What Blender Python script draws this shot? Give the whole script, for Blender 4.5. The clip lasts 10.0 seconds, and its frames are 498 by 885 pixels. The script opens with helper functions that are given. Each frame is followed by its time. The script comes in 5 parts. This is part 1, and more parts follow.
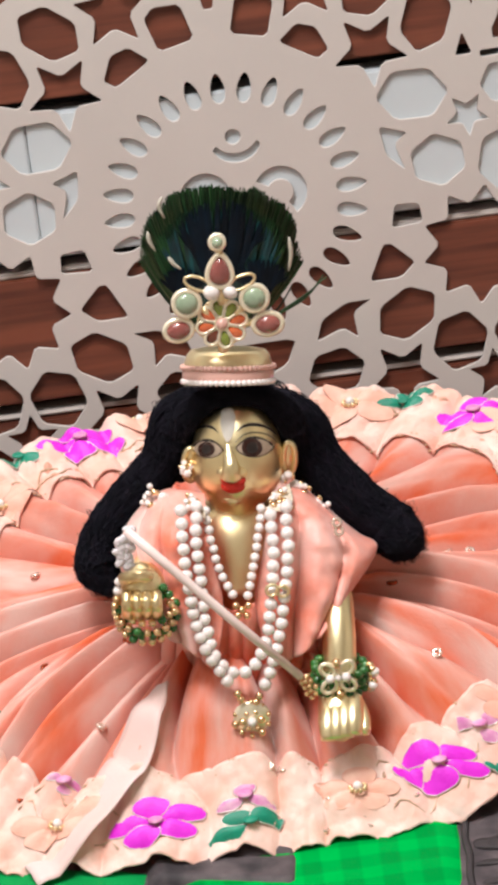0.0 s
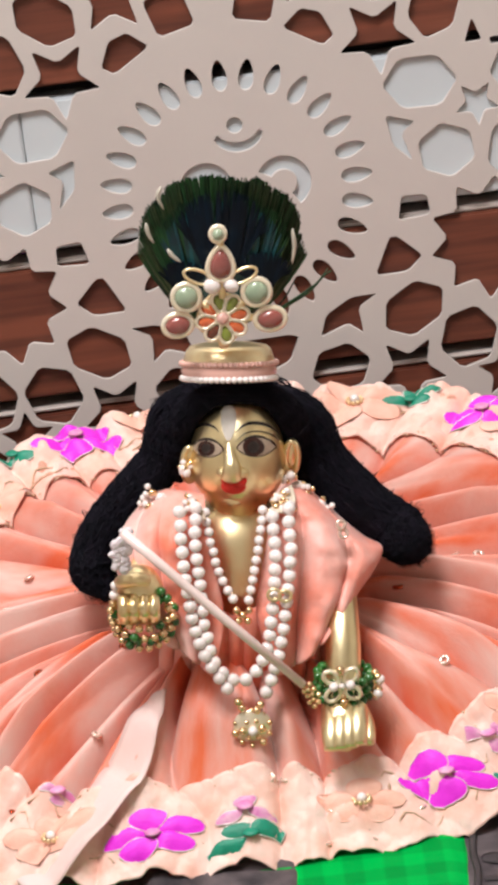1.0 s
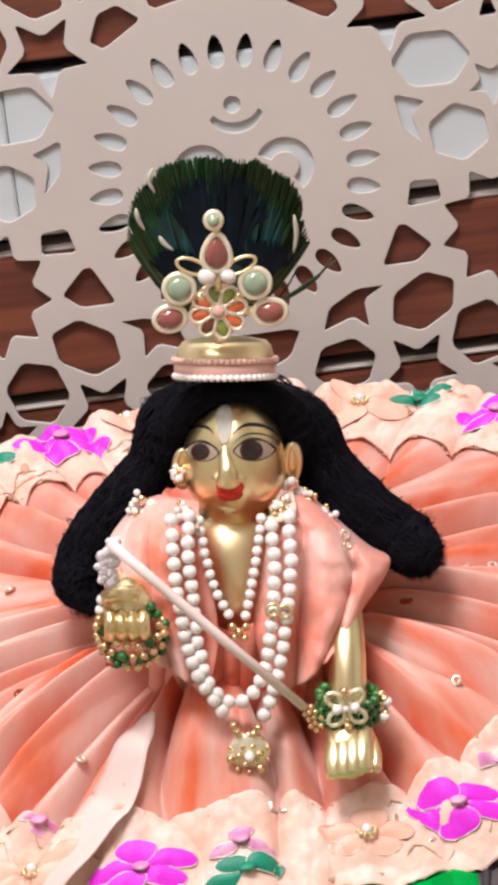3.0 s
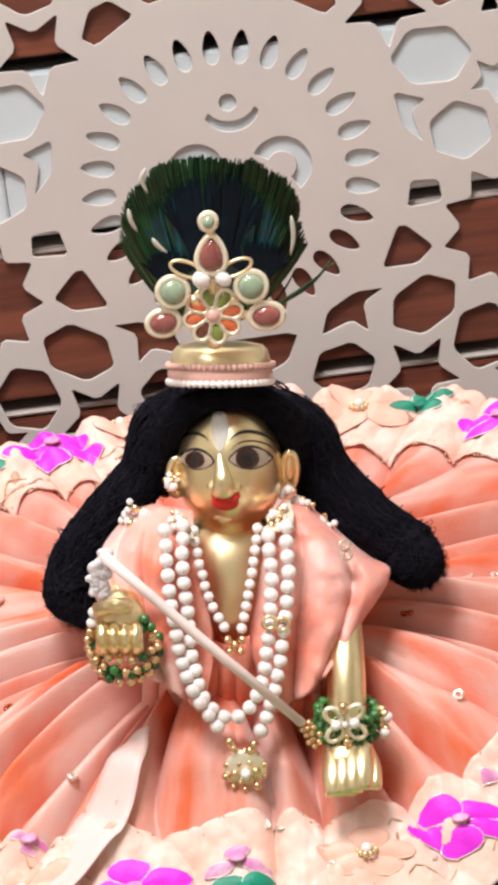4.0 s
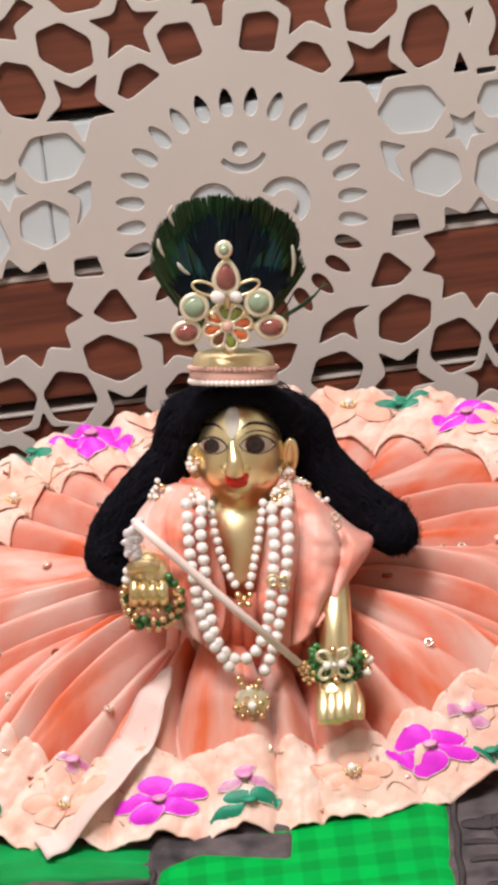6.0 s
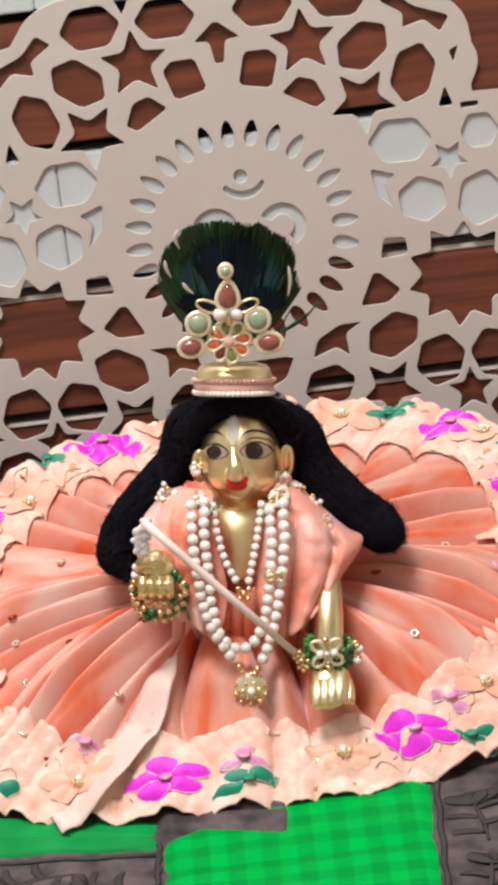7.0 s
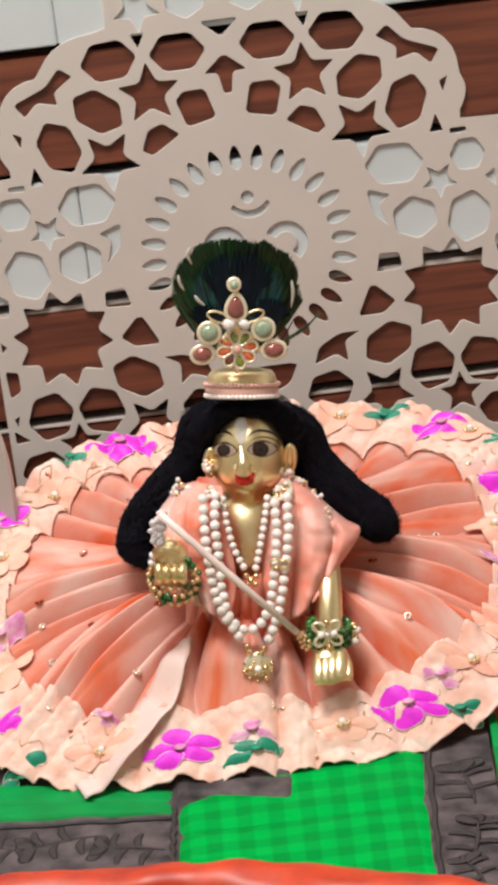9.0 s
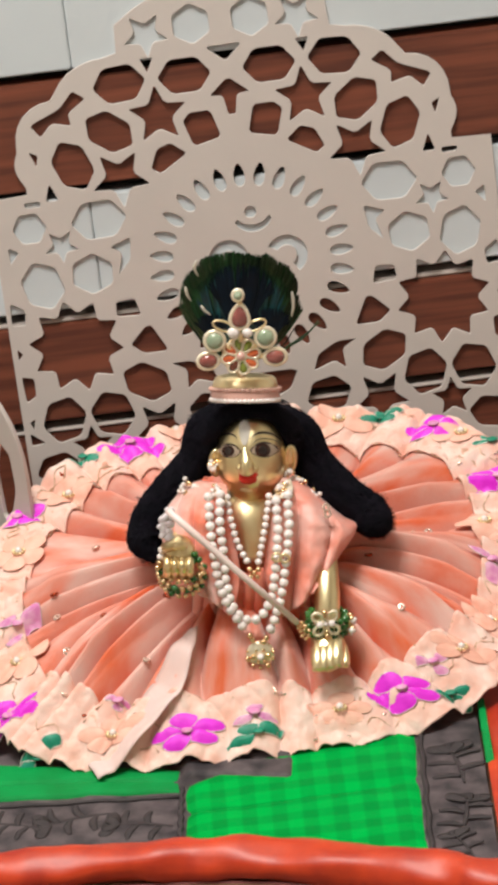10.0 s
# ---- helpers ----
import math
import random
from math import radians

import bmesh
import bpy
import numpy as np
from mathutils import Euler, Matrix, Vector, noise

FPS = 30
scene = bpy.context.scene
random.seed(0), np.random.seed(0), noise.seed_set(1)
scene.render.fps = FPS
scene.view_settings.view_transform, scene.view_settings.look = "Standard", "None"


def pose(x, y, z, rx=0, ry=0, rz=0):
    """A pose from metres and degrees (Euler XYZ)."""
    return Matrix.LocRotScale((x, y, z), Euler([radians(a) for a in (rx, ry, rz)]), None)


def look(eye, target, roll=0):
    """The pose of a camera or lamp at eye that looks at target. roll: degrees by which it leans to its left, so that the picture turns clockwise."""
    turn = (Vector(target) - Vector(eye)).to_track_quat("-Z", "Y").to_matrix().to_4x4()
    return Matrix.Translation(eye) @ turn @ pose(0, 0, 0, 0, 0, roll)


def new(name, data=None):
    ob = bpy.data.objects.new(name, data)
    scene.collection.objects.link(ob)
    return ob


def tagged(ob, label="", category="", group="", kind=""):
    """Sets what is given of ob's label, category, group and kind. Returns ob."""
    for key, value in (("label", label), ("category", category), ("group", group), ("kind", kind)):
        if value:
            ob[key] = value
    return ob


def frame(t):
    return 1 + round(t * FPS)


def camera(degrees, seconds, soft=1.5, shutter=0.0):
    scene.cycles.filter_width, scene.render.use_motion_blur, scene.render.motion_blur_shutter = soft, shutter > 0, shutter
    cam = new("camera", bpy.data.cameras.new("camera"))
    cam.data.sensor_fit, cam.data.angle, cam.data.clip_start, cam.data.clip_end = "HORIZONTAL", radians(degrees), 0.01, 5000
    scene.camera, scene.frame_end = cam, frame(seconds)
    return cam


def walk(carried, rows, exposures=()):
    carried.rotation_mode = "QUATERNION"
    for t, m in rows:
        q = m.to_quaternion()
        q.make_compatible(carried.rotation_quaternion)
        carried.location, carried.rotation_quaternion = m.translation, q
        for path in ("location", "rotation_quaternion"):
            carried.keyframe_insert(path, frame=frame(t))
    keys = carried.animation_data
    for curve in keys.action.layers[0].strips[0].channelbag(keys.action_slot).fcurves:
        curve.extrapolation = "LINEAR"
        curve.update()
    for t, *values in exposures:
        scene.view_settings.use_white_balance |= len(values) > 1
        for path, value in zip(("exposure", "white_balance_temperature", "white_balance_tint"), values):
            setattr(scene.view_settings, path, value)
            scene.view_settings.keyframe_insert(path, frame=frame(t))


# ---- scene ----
# ---------------------------------------------------------------- camera
cam = camera(8.0, 10.0, soft=4.3)
ROWS = [
    (0, -0.0000, -1.4206, 0.8436, 63.7108, 6.7477, -3.5690),
    (0.5, 0.0001, -1.4064, 0.8373, 63.6917, 6.6866, -3.5327),
    (1, 0.0003, -1.3713, 0.8216, 63.6331, 6.5982, -3.4762),
    (1.5, 0.0004, -1.3250, 0.8010, 63.5264, 6.5475, -3.4479),
    (2, 0.0005, -1.2748, 0.7787, 63.4233, 6.4637, -3.4247),
    (2.5, 0.0005, -1.2746, 0.7786, 63.4894, 6.3972, -3.4235),
    (4, 0.0025, -1.2340, 0.7620, 63.4995, 6.4357, -3.4774),
    (4.5, 0.0023, -1.2005, 0.7469, 63.4319, 6.3479, -3.4318),
    (5, 0.0023, -1.1833, 0.7389, 63.3347, 6.3195, -3.3848),
    (5.5, 0.0004, -1.3318, 0.8040, 63.5669, 6.2653, -3.2996),
    (7, -0.0009, -1.6187, 0.9324, 64.0525, 6.1566, -3.2012),
    (7.5, -0.0009, -1.6275, 0.9364, 64.0931, 6.2352, -3.2566),
    (8, -0.0013, -1.7123, 0.9745, 64.1685, 6.2945, -3.2624),
    (8.5, -0.0014, -1.7346, 0.9845, 64.1648, 6.3179, -3.1989),
    (9, -0.0016, -1.7690, 1.0000, 64.1742, 6.3242, -3.1481),
    (9.5, -0.0018, -1.8049, 1.0161, 64.2029, 6.3433, -3.1241),
    (10, -0.0020, -1.8803, 1.0507, 64.2702, 6.3336, -3.0973),
]
walk(cam, [(t, pose(x, y, z, rx, ry, rz)) for t, x, y, z, rx, ry, rz in ROWS],
     exposures=((0.0, -0.11, 6200, 9), (1.0, -0.15, 6250, 11), (2.0, -0.03, 6150, 9), (2.5, -0.12, 6200, 12), (4.0, 0.05, 6150, 9), (4.5, 0.03, 6150, 9), (5.0, -0.11, 6300, 12), (7.0, -0.20, 6400, 8), (9.0, -0.27, 6500, 7), (10.0, -0.31, 6550, 6)))

# ---------------------------------------------------------------- light
world = bpy.data.worlds.new("room_glow")
world.use_nodes = True
world.node_tree.nodes["Background"].inputs[0].default_value = (1.0, 0.93, 0.86, 1)
world.node_tree.nodes["Background"].inputs[1].default_value = 0.3
scene.world = world


def area_lamp(name, eye, target, w, h, watts, colour):
    data = bpy.data.lights.new(name, "AREA")
    data.shape, data.size, data.size_y, data.energy, data.color = "RECTANGLE", w, h, watts, colour
    ob = new(name, data)
    ob.matrix_world = look(eye, target)
    return ob


area_lamp("tube_lamp", (-0.90, -0.95, 2.00), (0, 0, 0.1), 1.3, 0.22, 13, (1.0, 0.97, 0.94))
area_lamp("ceiling_lamp", (-0.25, -0.50, 2.28), (0.05, 0, 0.1), 0.6, 0.6, 60, (1.0, 0.965, 0.93))


# ---------------------------------------------------------------- materials
def material(name, colour, rough=0.5, metal=0.0, second=None, scale=60.0, amount=0.5, bump=0.0, bump_scale=400.0,
             sheen=0.0, coat=0.0, per_object=0.0, per_island=0.0, translucent=0.0, stretch=(1, 1, 1), gloss=0.5, coords="Object"):
    """Two-scale noise between two colours, fine relief, and a slight change from piece to piece."""
    m = bpy.data.materials.new(name)
    m.use_nodes = True
    n, l = m.node_tree.nodes, m.node_tree.links
    b = n["Principled BSDF"]
    b.inputs["Roughness"].default_value, b.inputs["Metallic"].default_value = rough, metal
    b.inputs["Specular IOR Level"].default_value = gloss
    if sheen:
        b.inputs["Sheen Weight"].default_value = sheen
    if coat:
        b.inputs["Coat Weight"].default_value, b.inputs["Coat Roughness"].default_value = coat, 0.1
    geo = n.new("ShaderNodeTexCoord")
    mp = n.new("ShaderNodeMapping")
    mp.inputs["Scale"].default_value = stretch
    l.new(geo.outputs[coords], mp.inputs[0])
    noise_big = n.new("ShaderNodeTexNoise")
    noise_big.inputs["Scale"].default_value, noise_big.inputs["Detail"].default_value = scale, 6
    l.new(mp.outputs[0], noise_big.inputs["Vector"])
    ramp = n.new("ShaderNodeMapRange")
    ramp.inputs["From Min"].default_value, ramp.inputs["From Max"].default_value = 0.35, 0.65
    ramp.inputs["To Max"].default_value = amount
    l.new(noise_big.outputs[0], ramp.inputs[0])
    mix = n.new("ShaderNodeMix")
    mix.data_type = "RGBA"
    mix.inputs[6].default_value = (*colour, 1)
    mix.inputs[7].default_value = (*(second or [c * 0.8 for c in colour]), 1)
    l.new(ramp.outputs[0], mix.inputs[0])
    out = mix.outputs[2]
    if per_object or per_island:
        info = n.new("ShaderNodeObjectInfo") if per_object else n.new("ShaderNodeNewGeometry")
        rnd = info.outputs["Random"] if per_object else info.outputs["Random Per Island"]
        rng = n.new("ShaderNodeMapRange")
        rng.inputs["To Min"].default_value = 1 - (per_object or per_island)
        rng.inputs["To Max"].default_value = 1 + (per_object or per_island)
        l.new(rnd, rng.inputs[0])
        hsv = n.new("ShaderNodeHueSaturation")
        l.new(rng.outputs[0], hsv.inputs["Value"])
        l.new(out, hsv.inputs["Color"])
        out = hsv.outputs[0]
    l.new(out, b.inputs["Base Color"])
    if bump:
        fine = n.new("ShaderNodeTexNoise")
        fine.inputs["Scale"].default_value, fine.inputs["Detail"].default_value = bump_scale, 4
        l.new(mp.outputs[0], fine.inputs["Vector"])
        bp = n.new("ShaderNodeBump")
        bp.inputs["Strength"].default_value, bp.inputs["Distance"].default_value = bump, 0.001
        l.new(fine.outputs[0], bp.inputs["Height"])
        l.new(bp.outputs[0], b.inputs["Normal"])
    if translucent:
        tr = n.new("ShaderNodeBsdfTranslucent")
        l.new(out, tr.inputs[0])
        ms = n.new("ShaderNodeMixShader")
        ms.inputs[0].default_value = translucent
        l.new(b.outputs[0], ms.inputs[1])
        l.new(tr.outputs[0], ms.inputs[2])
        l.new(ms.outputs[0], n["Material Output"].inputs[0])
    return m


M_BOARD = material("cream_board", (0.555, 0.495, 0.462), 0.55, second=(0.52, 0.46, 0.43), scale=14, amount=0.6, bump=0.05)
M_WOOD = material("brown_wood", (0.19, 0.052, 0.026), 0.5, second=(0.085, 0.021, 0.011), scale=20, amount=1.0, bump=0.2, stretch=(0.35, 7, 1))
M_TILE = material("white_tile", (0.55, 0.58, 0.60), 0.3, second=(0.51, 0.545, 0.575), scale=9, amount=0.7)
# gap shadows behind the planks, put into a near-black colour
M_DARK = material("dark_gap", (0.012, 0.010, 0.010), 0.8)
M_WALL = material("room_paint", (0.72, 0.68, 0.62), 0.8, scale=3, bump=0.1)
M_BRASS = material("brass", (0.95, 0.81, 0.50), 0.33, 1.0, second=(0.84, 0.63, 0.32), scale=45, amount=0.7, bump=0.06, bump_scale=110)
M_GOLD = material("gold_metal", (0.96, 0.80, 0.50), 0.30, 0.8, second=(0.90, 0.66, 0.36), scale=300, amount=0.6)
M_RIM = material("pale_gold", (0.97, 0.87, 0.70), 0.30, 0.5, second=(0.94, 0.78, 0.54), scale=300, amount=0.6)
M_PAINT_BLACK = material("black_paint", (0.02, 0.012, 0.01), 0.3)
M_PAINT_WHITE = material("ivory_paint", (0.40, 0.30, 0.22), 0.35)
M_PAINT_RED = material("red_paint", (0.74, 0.028, 0.014), 0.4, second=(0.60, 0.02, 0.01), scale=300)
M_PAINT_BROWN = material("brown_paint", (0.040, 0.014, 0.010), 0.25)
M_CHALK = material("sandal_paste", (0.60, 0.56, 0.52), 0.6, second=(0.52, 0.45, 0.36), scale=160, amount=0.8)
M_PEACH = material("peach_cloth", (0.92, 0.16, 0.07), 0.42, second=(0.95, 0.46, 0.35), scale=38, amount=1.0, bump=0.3, bump_scale=500, sheen=0.4, translucent=0.15, gloss=0.5)
# orange and pale streaks put fold shade and ridge highlights into the cloth colour
M_PLEAT = material("pleated_peach_cloth", (0.95, 0.21, 0.08), 0.42, second=(0.97, 0.68, 0.60), scale=3.2, amount=1.0, bump=0.25, bump_scale=90, sheen=0.3, translucent=0.36, gloss=0.5, coords="UV", stretch=(2.4, 0.9, 1))
M_SHAWL = material("pale_peach_cloth", (0.94, 0.24, 0.14), 0.42, second=(0.97, 0.62, 0.55), scale=30, amount=1.0, bump=0.3, bump_scale=500, sheen=0.4, translucent=0.2, gloss=0.5)
M_SASH = material("pale_pink_sash", (0.87, 0.68, 0.65), 0.45, second=(0.87, 0.57, 0.50), scale=30, amount=0.7, bump=0.2, bump_scale=900, sheen=0.3, translucent=0.15)
M_BORDER = material("cream_net", (0.87, 0.64, 0.56), 0.55, second=(0.85, 0.47, 0.37), scale=70, amount=1.0, bump=0.5, bump_scale=260, sheen=0.2)
M_MAGENTA = material("magenta_felt", (0.70, 0.006, 0.62), 0.45, second=(0.84, 0.03, 0.78), scale=150, amount=0.8, bump=0.3, bump_scale=1500, sheen=0.2)
M_PINK = material("mauve_net", (0.66, 0.20, 0.46), 0.55, second=(0.80, 0.46, 0.60), scale=200, amount=0.9, bump=0.3)
M_GREEN = material("green_felt", (0.008, 0.20, 0.12), 0.45, second=(0.01, 0.30, 0.18), scale=150, amount=0.8, bump=0.3, bump_scale=1500)
M_PEACH_FELT = material("peach_felt", (0.86, 0.43, 0.32), 0.55, second=(0.88, 0.55, 0.44), scale=120, amount=0.8, bump=0.3, bump_scale=1200)
M_NET = material("peach_net", (0.86, 0.40, 0.28), 0.5, second=(0.80, 0.56, 0.42), scale=160, amount=1.0, bump=0.6, bump_scale=700, translucent=0.35)
M_THREAD = material("silver_thread", (0.80, 0.72, 0.66), 0.35, 0.4, scale=500)
M_TRIM = material("beige_braid", (0.74, 0.50, 0.36), 0.4, 0.3, second=(0.50, 0.30, 0.18), scale=350, amount=1.0, bump=0.6, bump_scale=1200)
M_LACE = material("cream_lace", (0.80, 0.70, 0.56), 0.45, 0.15, second=(0.62, 0.48, 0.34), scale=260, amount=0.9, bump=0.8, bump_scale=900)
M_LILAC = material("white_lace", (0.84, 0.77, 0.80), 0.5, second=(0.70, 0.60, 0.62), scale=260, amount=0.7, bump=0.6, bump_scale=900)
M_PEARL = material("pearl", (0.86, 0.78, 0.75), 0.22, second=(0.82, 0.70, 0.66), scale=200, amount=0.5, coat=0.6, per_object=0.04)
M_PEARL_PINK = material("pink_bead", (0.78, 0.45, 0.38), 0.25, coat=0.5, per_object=0.08)
M_BEAD_GREEN = material("green_bead", (0.02, 0.11, 0.018), 0.15, second=(0.03, 0.17, 0.03), scale=200, coat=0.5, per_object=0.2)
M_BEAD_GOLD = material("gold_bead", (0.86, 0.60, 0.34), 0.22, 1.0, second=(0.9, 0.7, 0.45), scale=300, per_object=0.1)
M_ENAMEL_RED = material("orange_enamel", (0.72, 0.16, 0.05), 0.2, second=(0.62, 0.10, 0.04), scale=300, coat=0.6)
M_ENAMEL_GREEN = material("olive_enamel", (0.26, 0.30, 0.05), 0.2, scale=300, coat=0.6)
M_ENAMEL_BROWN = material("maroon_enamel", (0.16, 0.04, 0.02), 0.2, scale=300, coat=0.6)
M_STONE_GREEN = material("pale_green_stone", (0.32, 0.39, 0.27), 0.05, second=(0.15, 0.22, 0.13), scale=150, coat=1.0)
M_STONE_PINK = material("wine_stone", (0.30, 0.085, 0.07), 0.05, second=(0.17, 0.035, 0.035), scale=150, coat=1.0)
M_HAIR = material("black_hair", (0.0065, 0.0066, 0.0105), 0.75, second=(0.012, 0.009, 0.016), scale=200, amount=0.8, per_island=0.3, gloss=0.12)
M_BARB = material("feather_green", (0.006, 0.026, 0.013), 0.5, second=(0.022, 0.070, 0.022), scale=60, amount=1.0, per_island=0.8, gloss=0.3)
M_BARB_EDGE = material("feather_bronze", (0.06, 0.085, 0.03), 0.4, second=(0.03, 0.05, 0.02), scale=60, amount=1.0, per_island=0.6)
M_FEYE = material("feather_navy", (0.003, 0.010, 0.020), 0.6, second=(0.003, 0.006, 0.012), scale=120, amount=1.0, per_island=0.4, gloss=0.15)
M_FTEAL = material("feather_teal", (0.003, 0.06, 0.065), 0.5, second=(0.004, 0.03, 0.045), scale=120, amount=1.0, per_island=0.5)
M_QUILL = material("feather_quill", (0.55, 0.50, 0.42), 0.4)
M_CGREEN = material("green_cloth", (0.001, 0.28, 0.06), 0.65, second=(0.001, 0.21, 0.04), scale=40, amount=0.9, bump=0.4, bump_scale=1300, gloss=0.2)
M_CGREY = material("grey_print_cloth", (0.11, 0.085, 0.09), 0.7, second=(0.026, 0.020, 0.024), scale=70, amount=1.0, bump=0.4, bump_scale=1300)
M_CPRINT = material("charcoal_print", (0.028, 0.022, 0.024), 0.7, second=(0.055, 0.043, 0.046), scale=80, bump=0.3, bump_scale=1300)
M_CRED = material("orange_satin", (0.62, 0.050, 0.007), 0.42, second=(0.38, 0.020, 0.005), scale=45, amount=0.9, bump=0.4, bump_scale=60, sheen=0.1)
M_CDARKRED = material("maroon_cloth", (0.16, 0.012, 0.01), 0.6, scale=20, bump=0.3)
M_SEQUIN = material("clear_sequin", (0.90, 0.72, 0.62), 0.08, 0.6, second=(0.8, 0.5, 0.4), scale=400)
M_SEQUIN_RED = material("copper_sequin", (0.45, 0.08, 0.03), 0.12, 0.8, scale=400)
M_SOCK = material("wooden_bench", (0.20, 0.10, 0.055), 0.5, second=(0.12, 0.055, 0.03), scale=14, amount=0.9, bump=0.2, stretch=(1, 6, 6))
M_FLUTE = material("pink_flute", (0.88, 0.72, 0.68), 0.35, second=(0.82, 0.62, 0.57), scale=120, coat=0.3)


# ---------------------------------------------------------------- mesh helpers
def finish(bm, name, mats, smooth=True):
    me = bpy.data.meshes.new(name)
    bm.normal_update()
    bm.to_mesh(me)
    bm.free()
    for m in mats if isinstance(mats, (list, tuple)) else [mats]:
        me.materials.append(m)
    if smooth:
        me.polygons.foreach_set("use_smooth", [True] * len(me.polygons))
    return me


def part(name, bm, mat, parent=None, label="", smooth=True):
    ob = new(name, bm if isinstance(bm, bpy.types.Mesh) else finish(bm, name, mat, smooth))
    if parent:
        ob.parent = parent
    if label:
        ob["label"] = label
    return ob


def thing(name, label, category, group="", place=(0, 0, 0)):
    ob = new(name)
    ob.location = place
    ob.empty_display_size = 0.01
    return tagged(ob, label, category, group)


def add_ball(bm, c, r, seg=10, rings=7, m=None, mat=0):
    x = Matrix.Translation(c) @ (m or Matrix.Identity(4)) @ Matrix.Diagonal((*(r if hasattr(r, "__len__") else (r, r, r)), 1))
    res = bmesh.ops.create_uvsphere(bm, u_segments=seg, v_segments=rings, radius=1, matrix=x)
    for f in {f for v in res["verts"] for f in v.link_faces}:
        f.material_index = mat


def add_tube(bm, pts, radii, seg=8, flat=1.0, cap=True, mat=0, side=None):
    """A tube along pts; radii one or many; flat squeezes it along its second axis."""
    pts = [Vector(p) for p in pts]
    if not hasattr(radii, "__len__"):
        radii = [radii] * len(pts)
    rings, ref = [], Vector(side) if side else Vector((0.13, -1, 0.21)).normalized()
    for i, p in enumerate(pts):
        d = (pts[min(i + 1, len(pts) - 1)] - pts[max(i - 1, 0)]).normalized()
        a = d.cross(ref).normalized()
        b = a.cross(d)
        rings.append([bm.verts.new(p + radii[i] * (a * math.cos(2 * math.pi * k / seg) + b * flat * math.sin(2 * math.pi * k / seg))) for k in range(seg)])
    for r, s in zip(rings, rings[1:]):
        for k in range(seg):
            bm.faces.new((r[k], r[(k + 1) % seg], s[(k + 1) % seg], s[k])).material_index = mat
    if cap:
        bm.faces.new(rings[0][::-1]).material_index = mat
        bm.faces.new(rings[-1]).material_index = mat


def add_box(bm, lo, hi, bevel=0.0, mat=0):
    res = bmesh.ops.create_cube(bm, size=1, matrix=Matrix.Translation([(a + b) / 2 for a, b in zip(lo, hi)]) @ Matrix.Diagonal((*[b - a for a, b in zip(lo, hi)], 1)))
    if bevel:
        edges = list({e for v in res["verts"] for e in v.link_edges})
        bmesh.ops.bevel(bm, geom=edges, offset=bevel, segments=2, affect="EDGES")


def curve_points(ctrl, n):
    """n points on a smooth line through the control points."""
    c = [Vector(p) for p in ctrl]
    c = [2 * c[0] - c[1]] + c + [2 * c[-1] - c[-2]]
    out = []
    for i in range(n):
        s = i / (n - 1) * (len(c) - 3)
        k = min(int(s), len(c) - 4)
        f = s - k
        p0, p1, p2, p3 = c[k:k + 4]
        out.append(0.5 * (2 * p1 + (p2 - p0) * f + (2 * p0 - 5 * p1 + 4 * p2 - p3) * f * f + (3 * p1 - p0 - 3 * p2 + p3) * f ** 3))
    return out


def evenly(pts, step):
    """Points at equal steps along a line."""
    out, left = [pts[0]], step
    for a, b in zip(pts, pts[1:]):
        d = (b - a).length
        while left <= d:
            out.append(a + (b - a) * (left / d))
            left += step
        left -= d
    return out


def plate(name, outline, holes, thick, mat, m, bevel=0.0003):
    """A flat cut-out plate with real holes, from outlines in its own plane."""
    cu = bpy.data.curves.new(name, "CURVE")
    cu.dimensions, cu.fill_mode, cu.extrude, cu.bevel_depth, cu.bevel_resolution = "2D", "BOTH", thick / 2, bevel, 1
    for ring in [outline] + holes:
        sp = cu.splines.new("POLY")
        sp.points.add(len(ring) - 1)
        for p, (u, w) in zip(sp.points, ring):
            p.co = (u, w, 0, 1)
        sp.use_cyclic_u = True
    tmp = new(name + "_outline", cu)
    me = bpy.data.meshes.new_from_object(tmp.evaluated_get(bpy.context.evaluated_depsgraph_get()))
    bpy.data.objects.remove(tmp)
    bpy.data.curves.remove(cu)
    bm = bmesh.new()
    bm.from_mesh(me)
    bmesh.ops.remove_doubles(bm, verts=bm.verts, dist=1e-6)
    bm.to_mesh(me)
    bm.free()
    me.materials.clear()
    me.materials.append(mat)
    me.name = name
    ob = new(name, me)
    ob.matrix_world = m
    return ob


# ---------------------------------------------------------------- the idol's own frame
PITCH, SIDE, MID, FAR = radians(26.0), radians(7.2), 0.1507, 2.0718
SP, CP = math.sin(PITCH), math.cos(PITCH)
SS, CS = math.sin(SIDE), math.cos(SIDE)


def spot(u, v, y):
    """A place on the idol: u across and v down its front drawing (quarter millimetres), y its depth.
    The idol leans back and a little to one side."""
    a, b = 0.00025 * u - 0.0000025 * v - 0.1023, -0.0000025 * u - 0.00025 * v + 0.1953
    x, h, k = a * CS + b * SS, -a * SS + b * CS, 1.0
    for _ in range(3):
        z = (h * k - y * SP) / CP
        k = 1 + (y * CP - z * SP) / FAR
    return Vector((x * k, y, MID + z))


# ---------------------------------------------------------------- room
def box_structure(name, lo, hi, mat, label, bevel=0.0):
    bm = bmesh.new()
    add_box(bm, lo, hi, bevel)
    return tagged(part(name, bm, mat, smooth=False), label, kind="structure")


